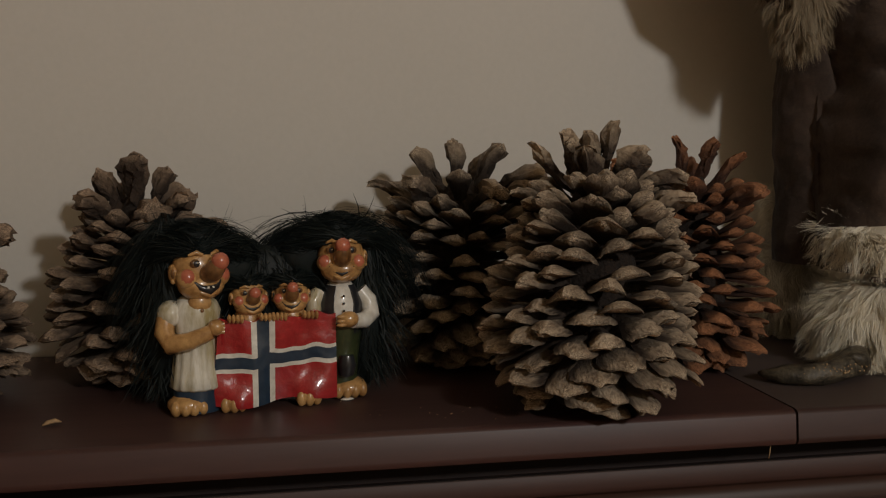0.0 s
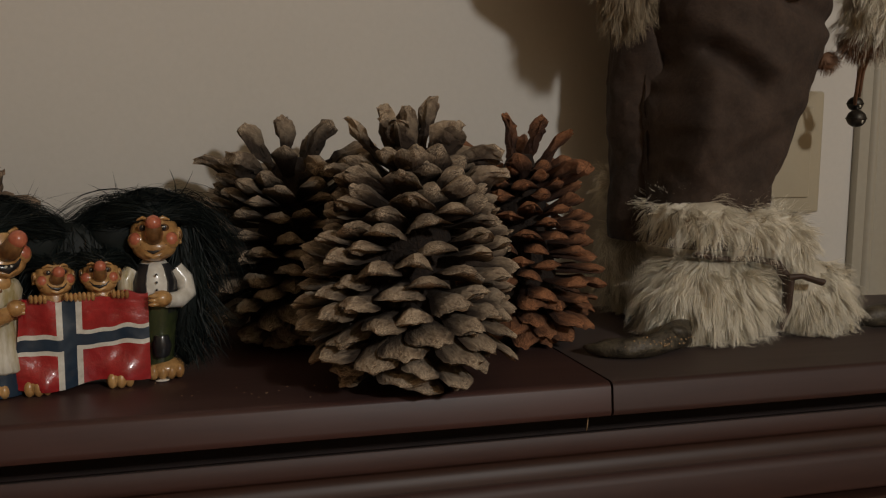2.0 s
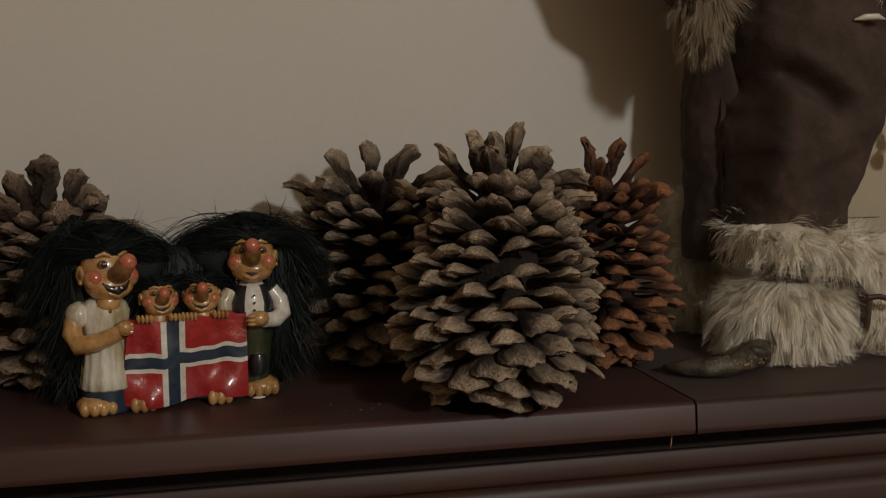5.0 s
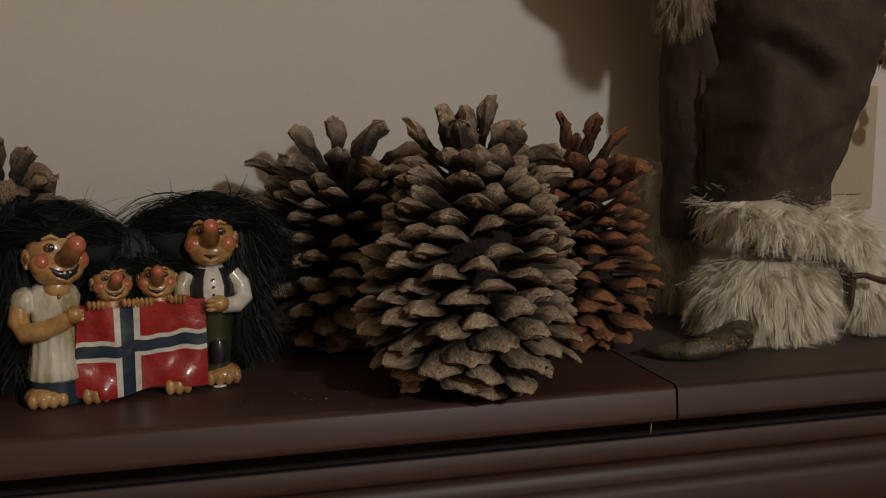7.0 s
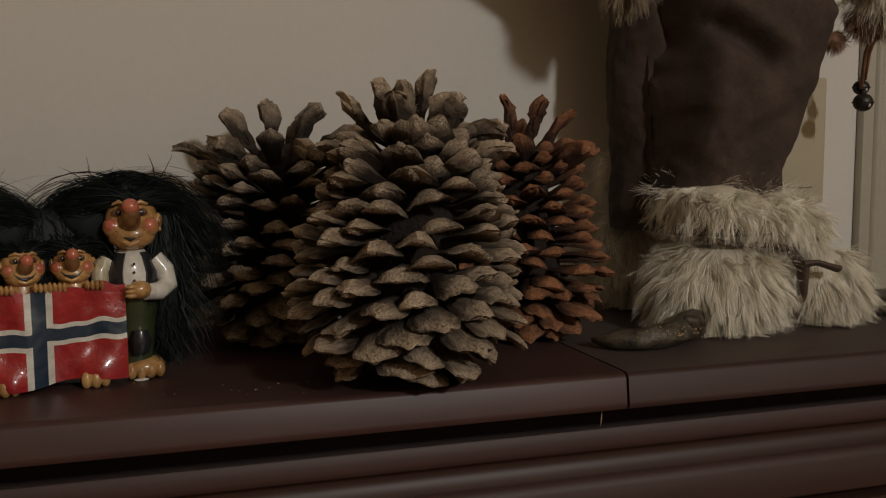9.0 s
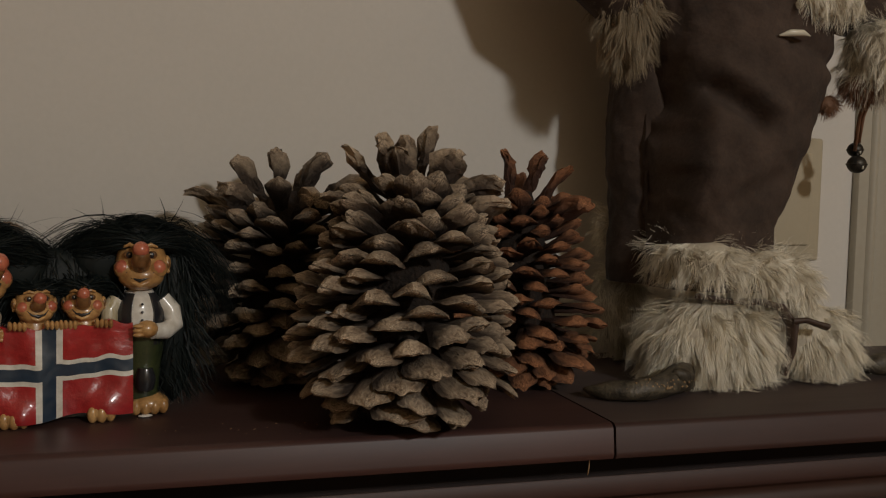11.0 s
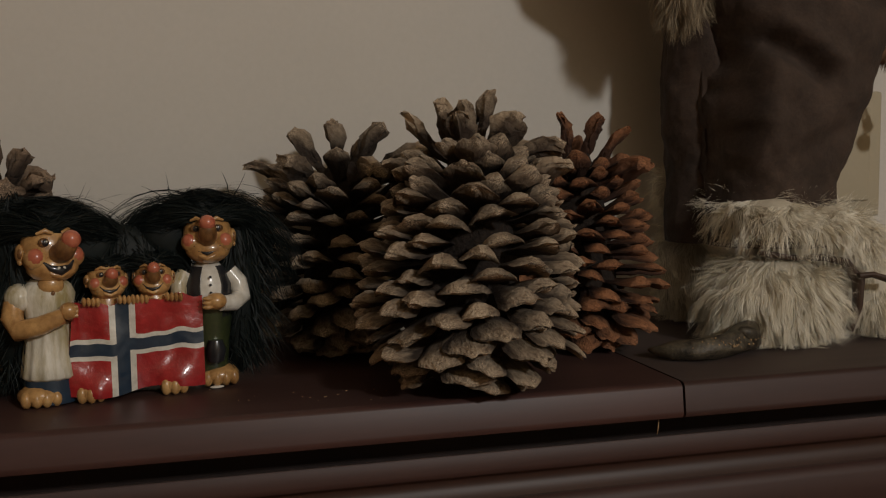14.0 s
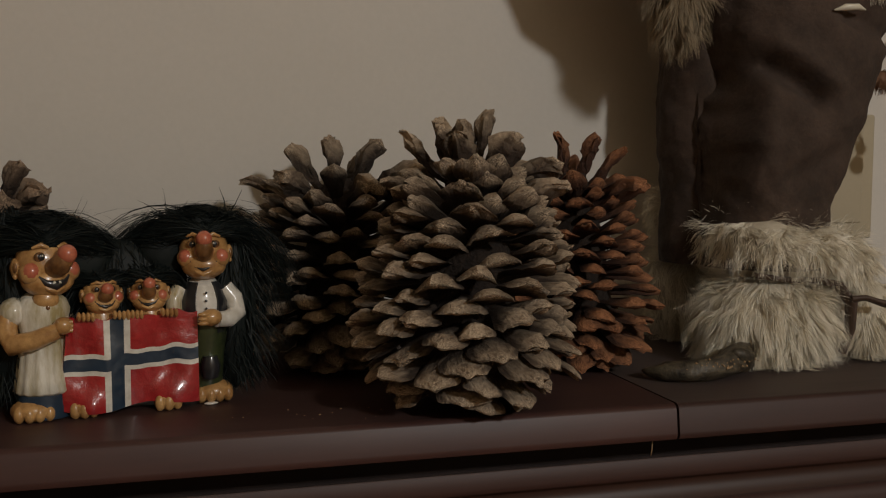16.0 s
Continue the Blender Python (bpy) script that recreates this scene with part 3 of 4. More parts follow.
def hair(s, c, r, rnd, count, lean, reach):
    """Long loose hair from a scalp: spreads outwards over the crown and falls."""
    c = Vector(c)
    for _ in range(count):
        th, ph = rnd.uniform(0.0, 1.75), rnd.uniform(0, 2 * math.pi)
        d = Vector((math.sin(th) * math.cos(ph), math.sin(th) * math.sin(ph), math.cos(th)))
        if d.y < 0.02:
            continue
        p = pick(c, r, d)
        out = Vector((d.x * 1.3 + lean * rnd.uniform(-0.3, 1.0), d.y * 0.5 + 0.10, 0.05 + 0.30 * d.z))
        if abs(out.x) < 0.5:
            out.x = math.copysign(rnd.uniform(0.4, 1.0), out.x)
        wild = 0.16 if rnd.random() < 0.12 else 0.09
        out = (out.normalized() + Vector((rnd.gauss(0, wild), rnd.gauss(0, 0.10), rnd.gauss(0, wild)))).normalized()
        step = reach * rnd.uniform(0.45, 1.2) / 8
        pts, v = [p], out * step
        for i in range(8):
            v = v + Vector((0, 0.02 * step, -0.27 * step)) + Vector((rnd.gauss(0, 0.06), rnd.gauss(0, 0.04), rnd.gauss(0, 0.05))) * step
            v = v.normalized() * step
            q = pts[-1] + v
            if q.z < 0.003:
                break
            if q.y < c.y + 0.1 * r[1]:
                q.y = c.y + (0.1 + 0.25 * rnd.random()) * r[1]
            pts.append(q)
        if len(pts) > 3:
            s.strand(pts, rnd.uniform(0.00035, 0.0008), HAIR, Vector((rnd.uniform(-1, 1), rnd.uniform(-0.6, 0.6), rnd.uniform(-0.4, 0.4))).normalized())


def hanging(s, c, r, rnd, count, length):
    """Loose locks that lie over and hang from a dark mass of hair."""
    cap = c[2] > 0.07
    for _ in range(count * (3 if cap else 1)):
        d = Vector((rnd.gauss(0, 1), rnd.gauss(0, 1), rnd.gauss(0, 1))).normalized()
        if cap and d.z < -0.1:
            continue
        p = pick(c, [a * (1.03 + 0.08 * rnd.random()) for a in r], d)
        step = length * rnd.uniform(0.5, 1.2) / 5
        if cap:
            side = math.copysign(1, d.x + rnd.gauss(0, 0.3))
            v = Vector((side, 0.35, 0.35 - 0.5 * abs(d.x))) + Vector((rnd.gauss(0, 0.2), rnd.gauss(0, 0.2), rnd.gauss(0, 0.25)))
            v = (v - 0.9 * d * v.dot(d)).normalized() * step
        else:
            v = (Vector((d.x * 0.8, d.y * 0.5, -0.7)) + Vector((rnd.gauss(0, 0.3), rnd.gauss(0, 0.2), rnd.gauss(0, 0.2)))).normalized() * step
        pts = [p]
        for i in range(5):
            v = (v + Vector((rnd.gauss(0, 0.1), rnd.gauss(0, 0.1) + (0.08 if cap else 0), -0.12)) * step).normalized() * step
            q = pts[-1] + v
            if q.z < 0.002 or (cap and q.y < c[1] - 0.3 * r[1] and q.z < c[2] + 0.15 * r[2]):
                break
            if not cap:
                q.y = max(q.y, c[1] - 1.6 * r[1], 0.002 if abs(q.x) < 0.048 else -1)
            pts.append(q)
        if len(pts) > 2:
            s.strand(pts, rnd.uniform(0.0004, 0.0009), HAIR, Vector((rnd.uniform(-1, 1), rnd.uniform(-0.6, 0.6), 0.1)).normalized())


def fringe(s, c, r, rnd, count, length):
    """Short hair that springs from an uneven hairline over the brow and is swept to both sides."""
    c = Vector(c)
    for _ in range(count):
        a = rnd.uniform(-1.35, 1.35)
        low = 0.62 + 0.16 * noise.noise(Vector((a * 3, c.x * 90, 0))) - 0.28 * (abs(a) / 1.35) ** 2
        z = rnd.uniform(low, 0.98)
        flat = math.sqrt(1 - z * z)
        d = Vector((flat * math.sin(a), -flat * math.cos(a), z))
        p = pick(c, [q * 1.01 for q in r], d)
        side = math.copysign(1, a + rnd.gauss(0, 0.45))
        v = (Vector((side * rnd.uniform(0.7, 1.3), 0.55, 0.22)) + 0.32 * d + Vector((rnd.gauss(0, 0.16), rnd.gauss(0, 0.16), rnd.gauss(0, 0.14)))).normalized()
        step = length * rnd.uniform(0.5, 1.25) / 5
        pts = [p]
        for i in range(5):
            v = (v + Vector((rnd.gauss(0, 0.08), 0.10, -0.15 + rnd.gauss(0, 0.06)))).normalized()
            pts.append(pts[-1] + v * step)
        s.strand(pts, rnd.uniform(0.0004, 0.0009), HAIR, Vector((rnd.uniform(-1, 1), rnd.uniform(-0.6, 0.6), rnd.uniform(-0.6, 0.6))).normalized())


def flag_sheet(s):
    """The held cloth: a wavy slab with a white-edged cross."""
    ub = [0, 0.290, 0.337, 0.437, 0.483, 1]
    vb = [0, 0.375, 0.425, 0.555, 0.605, 1]
    us, vs = [], []
    for bounds, out, n in ((ub, us, (14, 3, 6, 3, 18)), (vb, vs, (12, 3, 6, 3, 14))):
        for i in range(5):
            out += [bounds[i] + (bounds[i + 1] - bounds[i]) * j / n[i] for j in range(n[i])]
        out.append(1.0)

    def kind(u, v):
        if ub[2] < u < ub[3] or vb[2] < v < vb[3]:
            return BLUE
        if ub[1] < u < ub[4] or vb[1] < v < vb[4]:
            return WHITE
        return RED

    def place(u, v, depth):
        x = -0.0315 + 0.063 * u + 0.0012 * math.sin(5 * v + 1) * (u < 0.05)
        top = 0.0475 + 0.0016 * u + 0.0010 * math.sin(17 * u) + 0.0008 * math.sin(31 * u + 1)
        low = 0.0026 + 0.0022 * u + 0.0012 * math.sin(9 * u + 2.2)
        z = top + (low - top) * v + 0.0028 * (u - 0.45) * (1 - abs(2 * v - 1)) + 0.0004 * math.sin(7 * u) * (1 - abs(2 * v - 1))
        y = -0.0050 + 0.0012 * math.sin(9.5 * u + 2.2 * v) + 0.0006 * math.sin(21 * u - 3 * v)
        for cu in (0.18, 0.80):
            bulge = math.exp(-((u - cu) / 0.11) ** 2 - ((v - 0.92) / 0.16) ** 2)
            y -= 0.0045 * bulge
        y -= 0.0005 * noise.noise(Vector((u * 9, v * 6, 3.3))) + 0.0002 * noise.noise(Vector((u * 26, v * 18, 1.3)))
        return Vector((x, y + depth, z))

    nu, nv = len(us), len(vs)
    for depth, flip in ((0.0, False), (0.0042, True)):
        base = len(s.v)
        s.v += [tuple(place(u, v, depth)) for v in vs for u in us]
        for i in range(nv - 1):
            for j in range(nu - 1):
                q = [i * nu + j, (i + 1) * nu + j, (i + 1) * nu + j + 1, i * nu + j + 1]
                s.f.append(tuple(base + a for a in (q[::-1] if flip else q)))
                s.m.append(kind((us[j] + us[j + 1]) / 2, (vs[i] + vs[i + 1]) / 2))
    edge = [(u, 0) for u in us] + [(1, v) for v in vs[1:]] + [(u, 1) for u in us[::-1][1:]] + [(0, v) for v in vs[::-1][1:]]
    for (u0, v0), (u1, v1) in zip(edge, edge[1:]):
        s.add([place(u0, v0, 0), place(u1, v1, 0), place(u1, v1, 0.0042), place(u0, v0, 0.0042)], [(0, 1, 2, 3)], RED)


def lathe(s, c, rows, mat, k=20, pleat=0.0, n=9, flat=0.85):
    """A body part turned round an upright axis: rows of (z, radius, x shift)."""
    s.rings([[(c[0] + dx + r * (1 + pleat * math.cos(n * q)) * math.cos(q), c[1] + flat * r * (1 + pleat * math.cos(n * q)) * math.sin(q), z) for q in [2 * math.pi * j / k for j in range(k)]] for z, r, dx in rows], mat)


def figurine():
    s, rnd = Shape(), random.Random(21)
    flag_sheet(s)
    # woman in a cream dress
    cx, cy = -0.0400, 0.0035
    lathe(s, (cx, cy), [(0.0010, 0.0120, 0), (0.006, 0.0125, 0), (0.0125, 0.0120, 0)], BLUE)
    lathe(s, (cx, cy), [(0.0125, 0.0118, 0), (0.0140, 0.0136, 0), (0.020, 0.0126, 0), (0.030, 0.0112, 0), (0.0395, 0.0102, 0)], CLOTH, 66, 0.032, 14)
    lathe(s, (cx, cy), [(0.0385, 0.0104, 0), (0.046, 0.0114, 0), (0.053, 0.0126, 0), (0.0575, 0.0108, 0), (0.0605, 0.0072, 0)], CLOTH, 40, 0.012, 5)
    lathe(s, (cx, cy), [(0.056, 0.0068, 0), (0.060, 0.0058, 0), (0.066, 0.0060, 0)], SKIN)
    s.ball((cx + 0.0015, cy - 0.0072, 0.0580), (0.0060, 0.0036, 0.0052), SKIN, 14, 9)
    s.ball((cx + 0.0022, cy - 0.0108, 0.0545), (0.0009, 0.0006, 0.0011), WASH, 8, 6)
    s.ball((cx - 0.0125, cy - 0.001, 0.0520), (0.0068, 0.0075, 0.0070), CLOTH, 14, 9)
    s.tube([(cx - 0.0150, cy - 0.002, 0.0500), (cx - 0.0160, cy - 0.004, 0.0430), (cx - 0.0130, cy - 0.0085, 0.0375), (cx - 0.004, cy - 0.0135, 0.0400), (cx + 0.006, cy - 0.0145, 0.0440)], [0.0048, 0.0052, 0.0053, 0.0045, 0.0038], SKIN, 14)
    s.ball((cx + 0.0085, cy - 0.0135, 0.0460), (0.0046, 0.0040, 0.0042), SKIN, 12, 8)
    for i in range(3):
        s.tube([(cx + 0.006 + 0.0012 * i, cy - 0.0150, 0.0480 - 0.0020 * i), (cx + 0.0125, cy - 0.0150, 0.0478 - 0.0020 * i)], [0.0012, 0.0010], SKIN, 8)
    foot(s, (cx - 0.0050, cy - 0.0065, 0.0046), 0.0185)
    face(s, (cx + 0.0015, cy - 0.0010, 0.0745), (0.0134, 0.0120, 0.0146), 20, (cx + 0.0108, cy - 0.0175, 0.0800), 1.2, (-1,))
    # man in a waistcoat
    mx, my = 0.0365, 0.0060
    lathe(s, (mx + 0.001, my), [(0.0090, 0.0080, 0), (0.016, 0.0084, 0), (0.026, 0.0092, 0), (0.036, 0.0108, 0), (0.0425, 0.0113, 0)], GREEN, 20, 0.03, 5)
    s.tube([(mx + 0.0015, my - 0.0078, 0.0145), (mx + 0.0015, my - 0.0086, 0.0200), (mx + 0.0015, my - 0.0084, 0.0250)], [0.0042, 0.0052, 0.0036], BLACK, 12)
    lathe(s, (mx, my), [(0.035, 0.0100, 0), (0.044, 0.0108, 0), (0.053, 0.0115, 0), (0.0600, 0.0088, 0), (0.0640, 0.0058, 0)], WHITE, 24, 0.02, 8)
    open_q = [radians(-62 + 304 * j / 28) for j in range(29)]
    vest = [(0.0365, 0.0112), (0.0440, 0.0118), (0.0530, 0.0125), (0.0585, 0.0104), (0.0625, 0.0075)]
    s.add([(mx + r * math.cos(q), my + 0.88 * r * math.sin(q), z) for z, r in vest for q in open_q] + [(mx + (r - 0.0012) * math.cos(q), my + 0.88 * (r - 0.0012) * math.sin(q), z) for z, r in vest for q in open_q], [(i * 29 + j, i * 29 + j + 1, (i + 1) * 29 + j + 1, (i + 1) * 29 + j) for i in range(4) for j in range(28)] + [(145 + (i + 1) * 29 + j, 145 + (i + 1) * 29 + j + 1, 145 + i * 29 + j + 1, 145 + i * 29 + j) for i in range(4) for j in range(28)] + [(i * 29 + e, (i + 1) * 29 + e, 145 + (i + 1) * 29 + e, 145 + i * 29 + e) for i in range(4) for e in (0, 28)], BLACK)
    for z in (0.0575, 0.0535, 0.0495):
        s.ball((mx - 0.0005, my - 0.0108, z), 0.0007, BLACK, 6, 5)
    lathe(s, (mx, my), [(0.0600, 0.0060, 0), (0.0640, 0.0055, 0), (0.0690, 0.0058, 0)], SKIN)
    s.tube([(mx + 0.0105, my - 0.001, 0.0590), (mx + 0.0150, my - 0.002, 0.0530), (mx + 0.0160, my - 0.004, 0.0460), (mx + 0.0110, my - 0.0085, 0.0435), (mx + 0.0040, my - 0.0125, 0.0440)], [0.0046, 0.0052, 0.0050, 0.0045, 0.0038], WHITE, 14)
    s.tube([(mx - 0.0115, my, 0.0590), (mx - 0.0150, my - 0.002, 0.0540), (mx - 0.0150, my - 0.003, 0.0480)], [0.0040, 0.0044, 0.0040], CLOTH, 12)
    s.ball((mx + 0.0012, my - 0.0140, 0.0455), (0.0056, 0.0044, 0.0044), SKIN, 14, 9)
    for i in range(3):
        s.ball((mx - 0.0030, my - 0.0165, 0.0475 - 0.0022 * i), (0.0030, 0.0016, 0.0012), SKIN, 8, 6)
    foot(s, (mx + 0.0040, my - 0.0040, 0.0052), 0.0185)
    face(s, (mx + 0.0005, my - 0.0010, 0.0782), (0.0122, 0.0110, 0.0136), -12, (mx - 0.0020, my - 0.0152, 0.0850), 0.55, (1,))
    s.ball((mx + 0.0015, my - 0.0085, 0.0008), (0.0038, 0.0018, 0.0008), WHITE, 10, 6)
    # two children behind the cloth
    for x, yaw, tip in ((-0.0130, 8, (0.0018, -0.0112, 0.0030)), (0.0095, -10, (-0.0012, -0.0110, 0.0048))):
        kc = (x, 0.0040, 0.0590)
        lathe(s, (x, 0.0045), [(0.010, 0.0080, 0), (0.040, 0.0085, 0), (0.050, 0.0070, 0), (0.056, 0.0040, 0)], SKIN, 16)
        face(s, kc, (0.0090, 0.0082, 0.0092), yaw, (x + tip[0], kc[1] + tip[1], kc[2] + tip[2]), 0.72, (-1, 1))
        for side in (-1, 1):
            for i in range(4):
                hx = x + side * 0.0082 + (i - 1.5) * 0.0021
                s.ball((hx, -0.0060, 0.0492 - 0.0002 * i), (0.0012, 0.0021, 0.0023), SKIN, 8, 6)
        s.ball((x, 0.0115, 0.0645), (0.0092, 0.0075, 0.0070), HAIR, 14, 9, None, 0.1, x * 300)
        fringe(s, kc, (0.0090, 0.0082, 0.0092), rnd, 700, 0.012)
        foot(s, (x * 1.75, -0.0042, 0.0045), 0.0130, 3)
    # dark masses under the hair
    for c, r in (((-0.053, 0.013, 0.052), (0.014, 0.009, 0.046)), ((-0.0385, 0.0110, 0.0865), (0.0160, 0.0115, 0.0120)), ((0.054, 0.015, 0.046), (0.012, 0.009, 0.042)), ((0.0370, 0.0130, 0.0900), (0.0146, 0.0110, 0.0105)), ((0.000, 0.014, 0.060), (0.030, 0.008, 0.024)), ((-0.020, 0.012, 0.074), (0.014, 0.008, 0.015)), ((0.018, 0.014, 0.078), (0.014, 0.008, 0.015)), ((0.0, 0.012, 0.022), (0.05, 0.008, 0.021))):
        s.ball(c, r, HAIR, 18, 12, None, 0.08, c[0] * 100)
        hanging(s, c, r, rnd, 800, 0.022)
    hair(s, (cx, cy + 0.002, 0.0795), (0.0132, 0.0125, 0.0140), rnd, 3000, 0.05, 0.048)
    hair(s, (mx, my + 0.002, 0.0825), (0.0122, 0.0118, 0.0125), rnd, 3400, 0.20, 0.062)
    fringe(s, (cx + 0.0015, cy - 0.0010, 0.0745), (0.0134, 0.0120, 0.0146), rnd, 2600, 0.022)
    fringe(s, (mx + 0.0005, my - 0.0010, 0.0782), (0.0122, 0.0110, 0.0136), rnd, 2600, 0.022)
    for x, z in ((-0.0130, 0.064), (0.0095, 0.064)):
        hair(s, (x, 0.006, z), (0.0072, 0.0068, 0.0068), rnd, 500, 0.0, 0.026)
    return thing("figurine", s, FIG_MATS, "glossy painted figurine of four long-haired trolls holding a red flag", "figurine", pose(-0.2715, 0.0600, TOP, 0, 0, 9) @ Matrix.Scale(1.02, 4), sharp=60)


figurine()


# ---- doll with fur boots ----
def furry(s, c, r, rnd, count, length, down, mat=0, base=1, bend=(0, 0, 0), wild=1.15):
    """A rounded form covered in soft combed tufts of hair."""
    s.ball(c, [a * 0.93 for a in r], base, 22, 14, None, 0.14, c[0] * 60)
    bend = Vector(bend)
    for _ in range(count):
        d = Vector((rnd.gauss(0, 1), rnd.gauss(0, 1), rnd.gauss(0, 1))).normalized()
        if d.y > 0.5 or (d.z > 0.88 and d.y > -0.2):
            continue
        p = pick(c, [a * 0.92 for a in r], d)
        tuft = noise.noise_vector(p * 70)
        v = d * 0.6 + Vector((d.x * 0.2, d.y * 0.3, -down * (1.0 - 0.6 * max(0, d.z)))) + wild * tuft + bend + Vector((rnd.gauss(0, 0.08), rnd.gauss(0, 0.08), rnd.gauss(0, 0.08)))
        step = length * rnd.uniform(0.5, 1.2) / 5
        v = v.normalized() * step
        pts = [p]
        for i in range(5):
            v = (v + Vector((0, 0, -0.16 * step)) + 0.65 * step * noise.noise_vector(pts[-1] * 170)).normalized() * step
            q = pts[-1] + v
            if q.z < 0.0012:
                q.z = 0.0012 + 0.001 * rnd.random()
            pts.append(q)
        s.strand(pts, rnd.uniform(0.0002, 0.00048), mat, v.cross(d + Vector((rnd.gauss(0, 0.5), rnd.gauss(0, 0.5), rnd.gauss(0, 0.5)))).normalized())


def cloth_leg(s, rows, mat, seed, k=110, n=90, crease=()):
    """A trouser leg: rows of (z, left, right, front, back), with folds."""
    rings = []
    for i in range(n + 1):
        z = rows[0][0] + (rows[-1][0] - rows[0][0]) * i / n
        j = max(a for a in range(len(rows) - 1) if rows[a][0] <= z + 1e-9)
        t = (z - rows[j][0]) / (rows[j + 1][0] - rows[j][0])
        left, right, front, back = [rows[j][a] + (rows[j + 1][a] - rows[j][a]) * t for a in (1, 2, 3, 4)]
        ring = []
        for a in range(k):
            q = 2 * math.pi * a / k
            p = Vector(((left + right) / 2 + (right - left) / 2 * math.cos(q), (front + back) / 2 + (back - front) / 2 * math.sin(q), z))
            out = Vector((math.cos(q), math.sin(q), 0))
            p += out * (0.0046 * noise.noise(Vector((p.x * 26, p.y * 26, p.z * 17 + seed))) + 0.0020 * noise.noise(Vector((p.x * 60 + 30 * p.z, p.y * 60, p.z * 34 + seed))) + 0.0012 * noise.noise(p * 140))
            for (x0, z0), (x1, z1), depth, wide in crease:
                if math.sin(q) < 0.2:
                    ab = Vector((x1 - x0, z1 - z0))
                    tt = max(0, min(1, ((p.x - x0) * ab.x + (p.z - z0) * ab.y) / ab.length_squared))
                    off = Vector((p.x - x0 - tt * ab.x, p.z - z0 - tt * ab.y)).length
                    p.y += depth * math.exp(-(off / wide) ** 2)
            ring.append(p)
        rings.append(ring)
    s.rings(rings, mat)


def doll():
    s, rnd = Shape(), random.Random(31)
    FUR, DIM, SUEDE, LEATHER, STRAP, TAN, PALE, SLEEVE, CHIP = range(9)
    # trousers: one full leg in front, a slimmer one behind it
    cloth_leg(s, [(0.060, 0.080, 0.158, 0.066, 0.145), (0.100, 0.082, 0.163, 0.066, 0.150), (0.136, 0.080, 0.174, 0.062, 0.155), (0.184, 0.078, 0.194, 0.060, 0.160), (0.215, 0.076, 0.204, 0.064, 0.165), (0.290, 0.072, 0.206, 0.070, 0.165)], SUEDE, 3, 150, 120, crease=[((0.084, 0.195), (0.102, 0.184), 0.006, 0.0080), ((0.102, 0.184), (0.126, 0.166), 0.011, 0.0066), ((0.100, 0.198), (0.136, 0.174), -0.005, 0.0075), ((0.066, 0.215), (0.084, 0.178), 0.016, 0.0090), ((0.084, 0.178), (0.080, 0.160), 0.022, 0.0085), ((0.080, 0.160), (0.079, 0.125), 0.012, 0.0060), ((0.096, 0.176), (0.092, 0.140), -0.005, 0.0070), ((0.084, 0.131), (0.080, 0.108), 0.010, 0.0050), ((0.100, 0.140), (0.088, 0.118), -0.004, 0.0060), ((0.110, 0.128), (0.162, 0.159), -0.0035, 0.0090), ((0.118, 0.118), (0.160, 0.140), 0.003, 0.0080), ((0.150, 0.215), (0.200, 0.205), 0.006, 0.0060)])
    cloth_leg(s, [(0.060, 0.070, 0.112, 0.118, 0.172), (0.110, 0.070, 0.112, 0.120, 0.174), (0.184, 0.066, 0.112, 0.118, 0.176), (0.290, 0.060, 0.116, 0.112, 0.176)], SUEDE, 9, crease=[((0.075, 0.200), (0.100, 0.150), -0.006, 0.008)])
    # coat and hood above
    cloth_leg(s, [(0.268, 0.062, 0.222, 0.058, 0.180), (0.310, 0.050, 0.235, 0.052, 0.182), (0.350, 0.070, 0.205, 0.070, 0.172), (0.385, 0.105, 0.170, 0.090, 0.155)], SUEDE, 15)
    s.ball((0.137, 0.120, 0.415), (0.042, 0.042, 0.048), DIM, 18, 12)
    s.tube([(0.070, 0.115, 0.350), (0.034, 0.108, 0.332), (0.025, 0.106, 0.298), (0.040, 0.108, 0.264), (0.056, 0.112, 0.236), (0.062, 0.114, 0.212)], [0.026, 0.034, 0.036, 0.034, 0.020, 0.010], SUEDE, 18)
    s.tube([(0.210, 0.120, 0.350), (0.238, 0.116, 0.310), (0.236, 0.106, 0.235)], [0.028, 0.027, 0.023], SUEDE, 16)
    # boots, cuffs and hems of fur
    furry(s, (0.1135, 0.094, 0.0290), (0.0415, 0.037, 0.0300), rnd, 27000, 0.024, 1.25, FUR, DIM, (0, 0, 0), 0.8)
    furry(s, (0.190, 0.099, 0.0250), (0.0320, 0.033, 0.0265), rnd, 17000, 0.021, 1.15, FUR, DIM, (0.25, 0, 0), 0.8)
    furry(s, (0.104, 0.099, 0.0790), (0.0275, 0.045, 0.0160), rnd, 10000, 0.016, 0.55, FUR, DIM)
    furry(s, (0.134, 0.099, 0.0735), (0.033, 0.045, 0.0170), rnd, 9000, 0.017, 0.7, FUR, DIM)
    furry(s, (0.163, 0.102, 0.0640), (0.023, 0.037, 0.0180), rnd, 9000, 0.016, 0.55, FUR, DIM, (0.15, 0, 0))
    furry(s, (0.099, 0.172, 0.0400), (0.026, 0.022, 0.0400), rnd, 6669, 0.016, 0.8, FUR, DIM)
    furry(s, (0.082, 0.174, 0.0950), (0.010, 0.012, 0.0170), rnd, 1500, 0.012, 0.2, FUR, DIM)
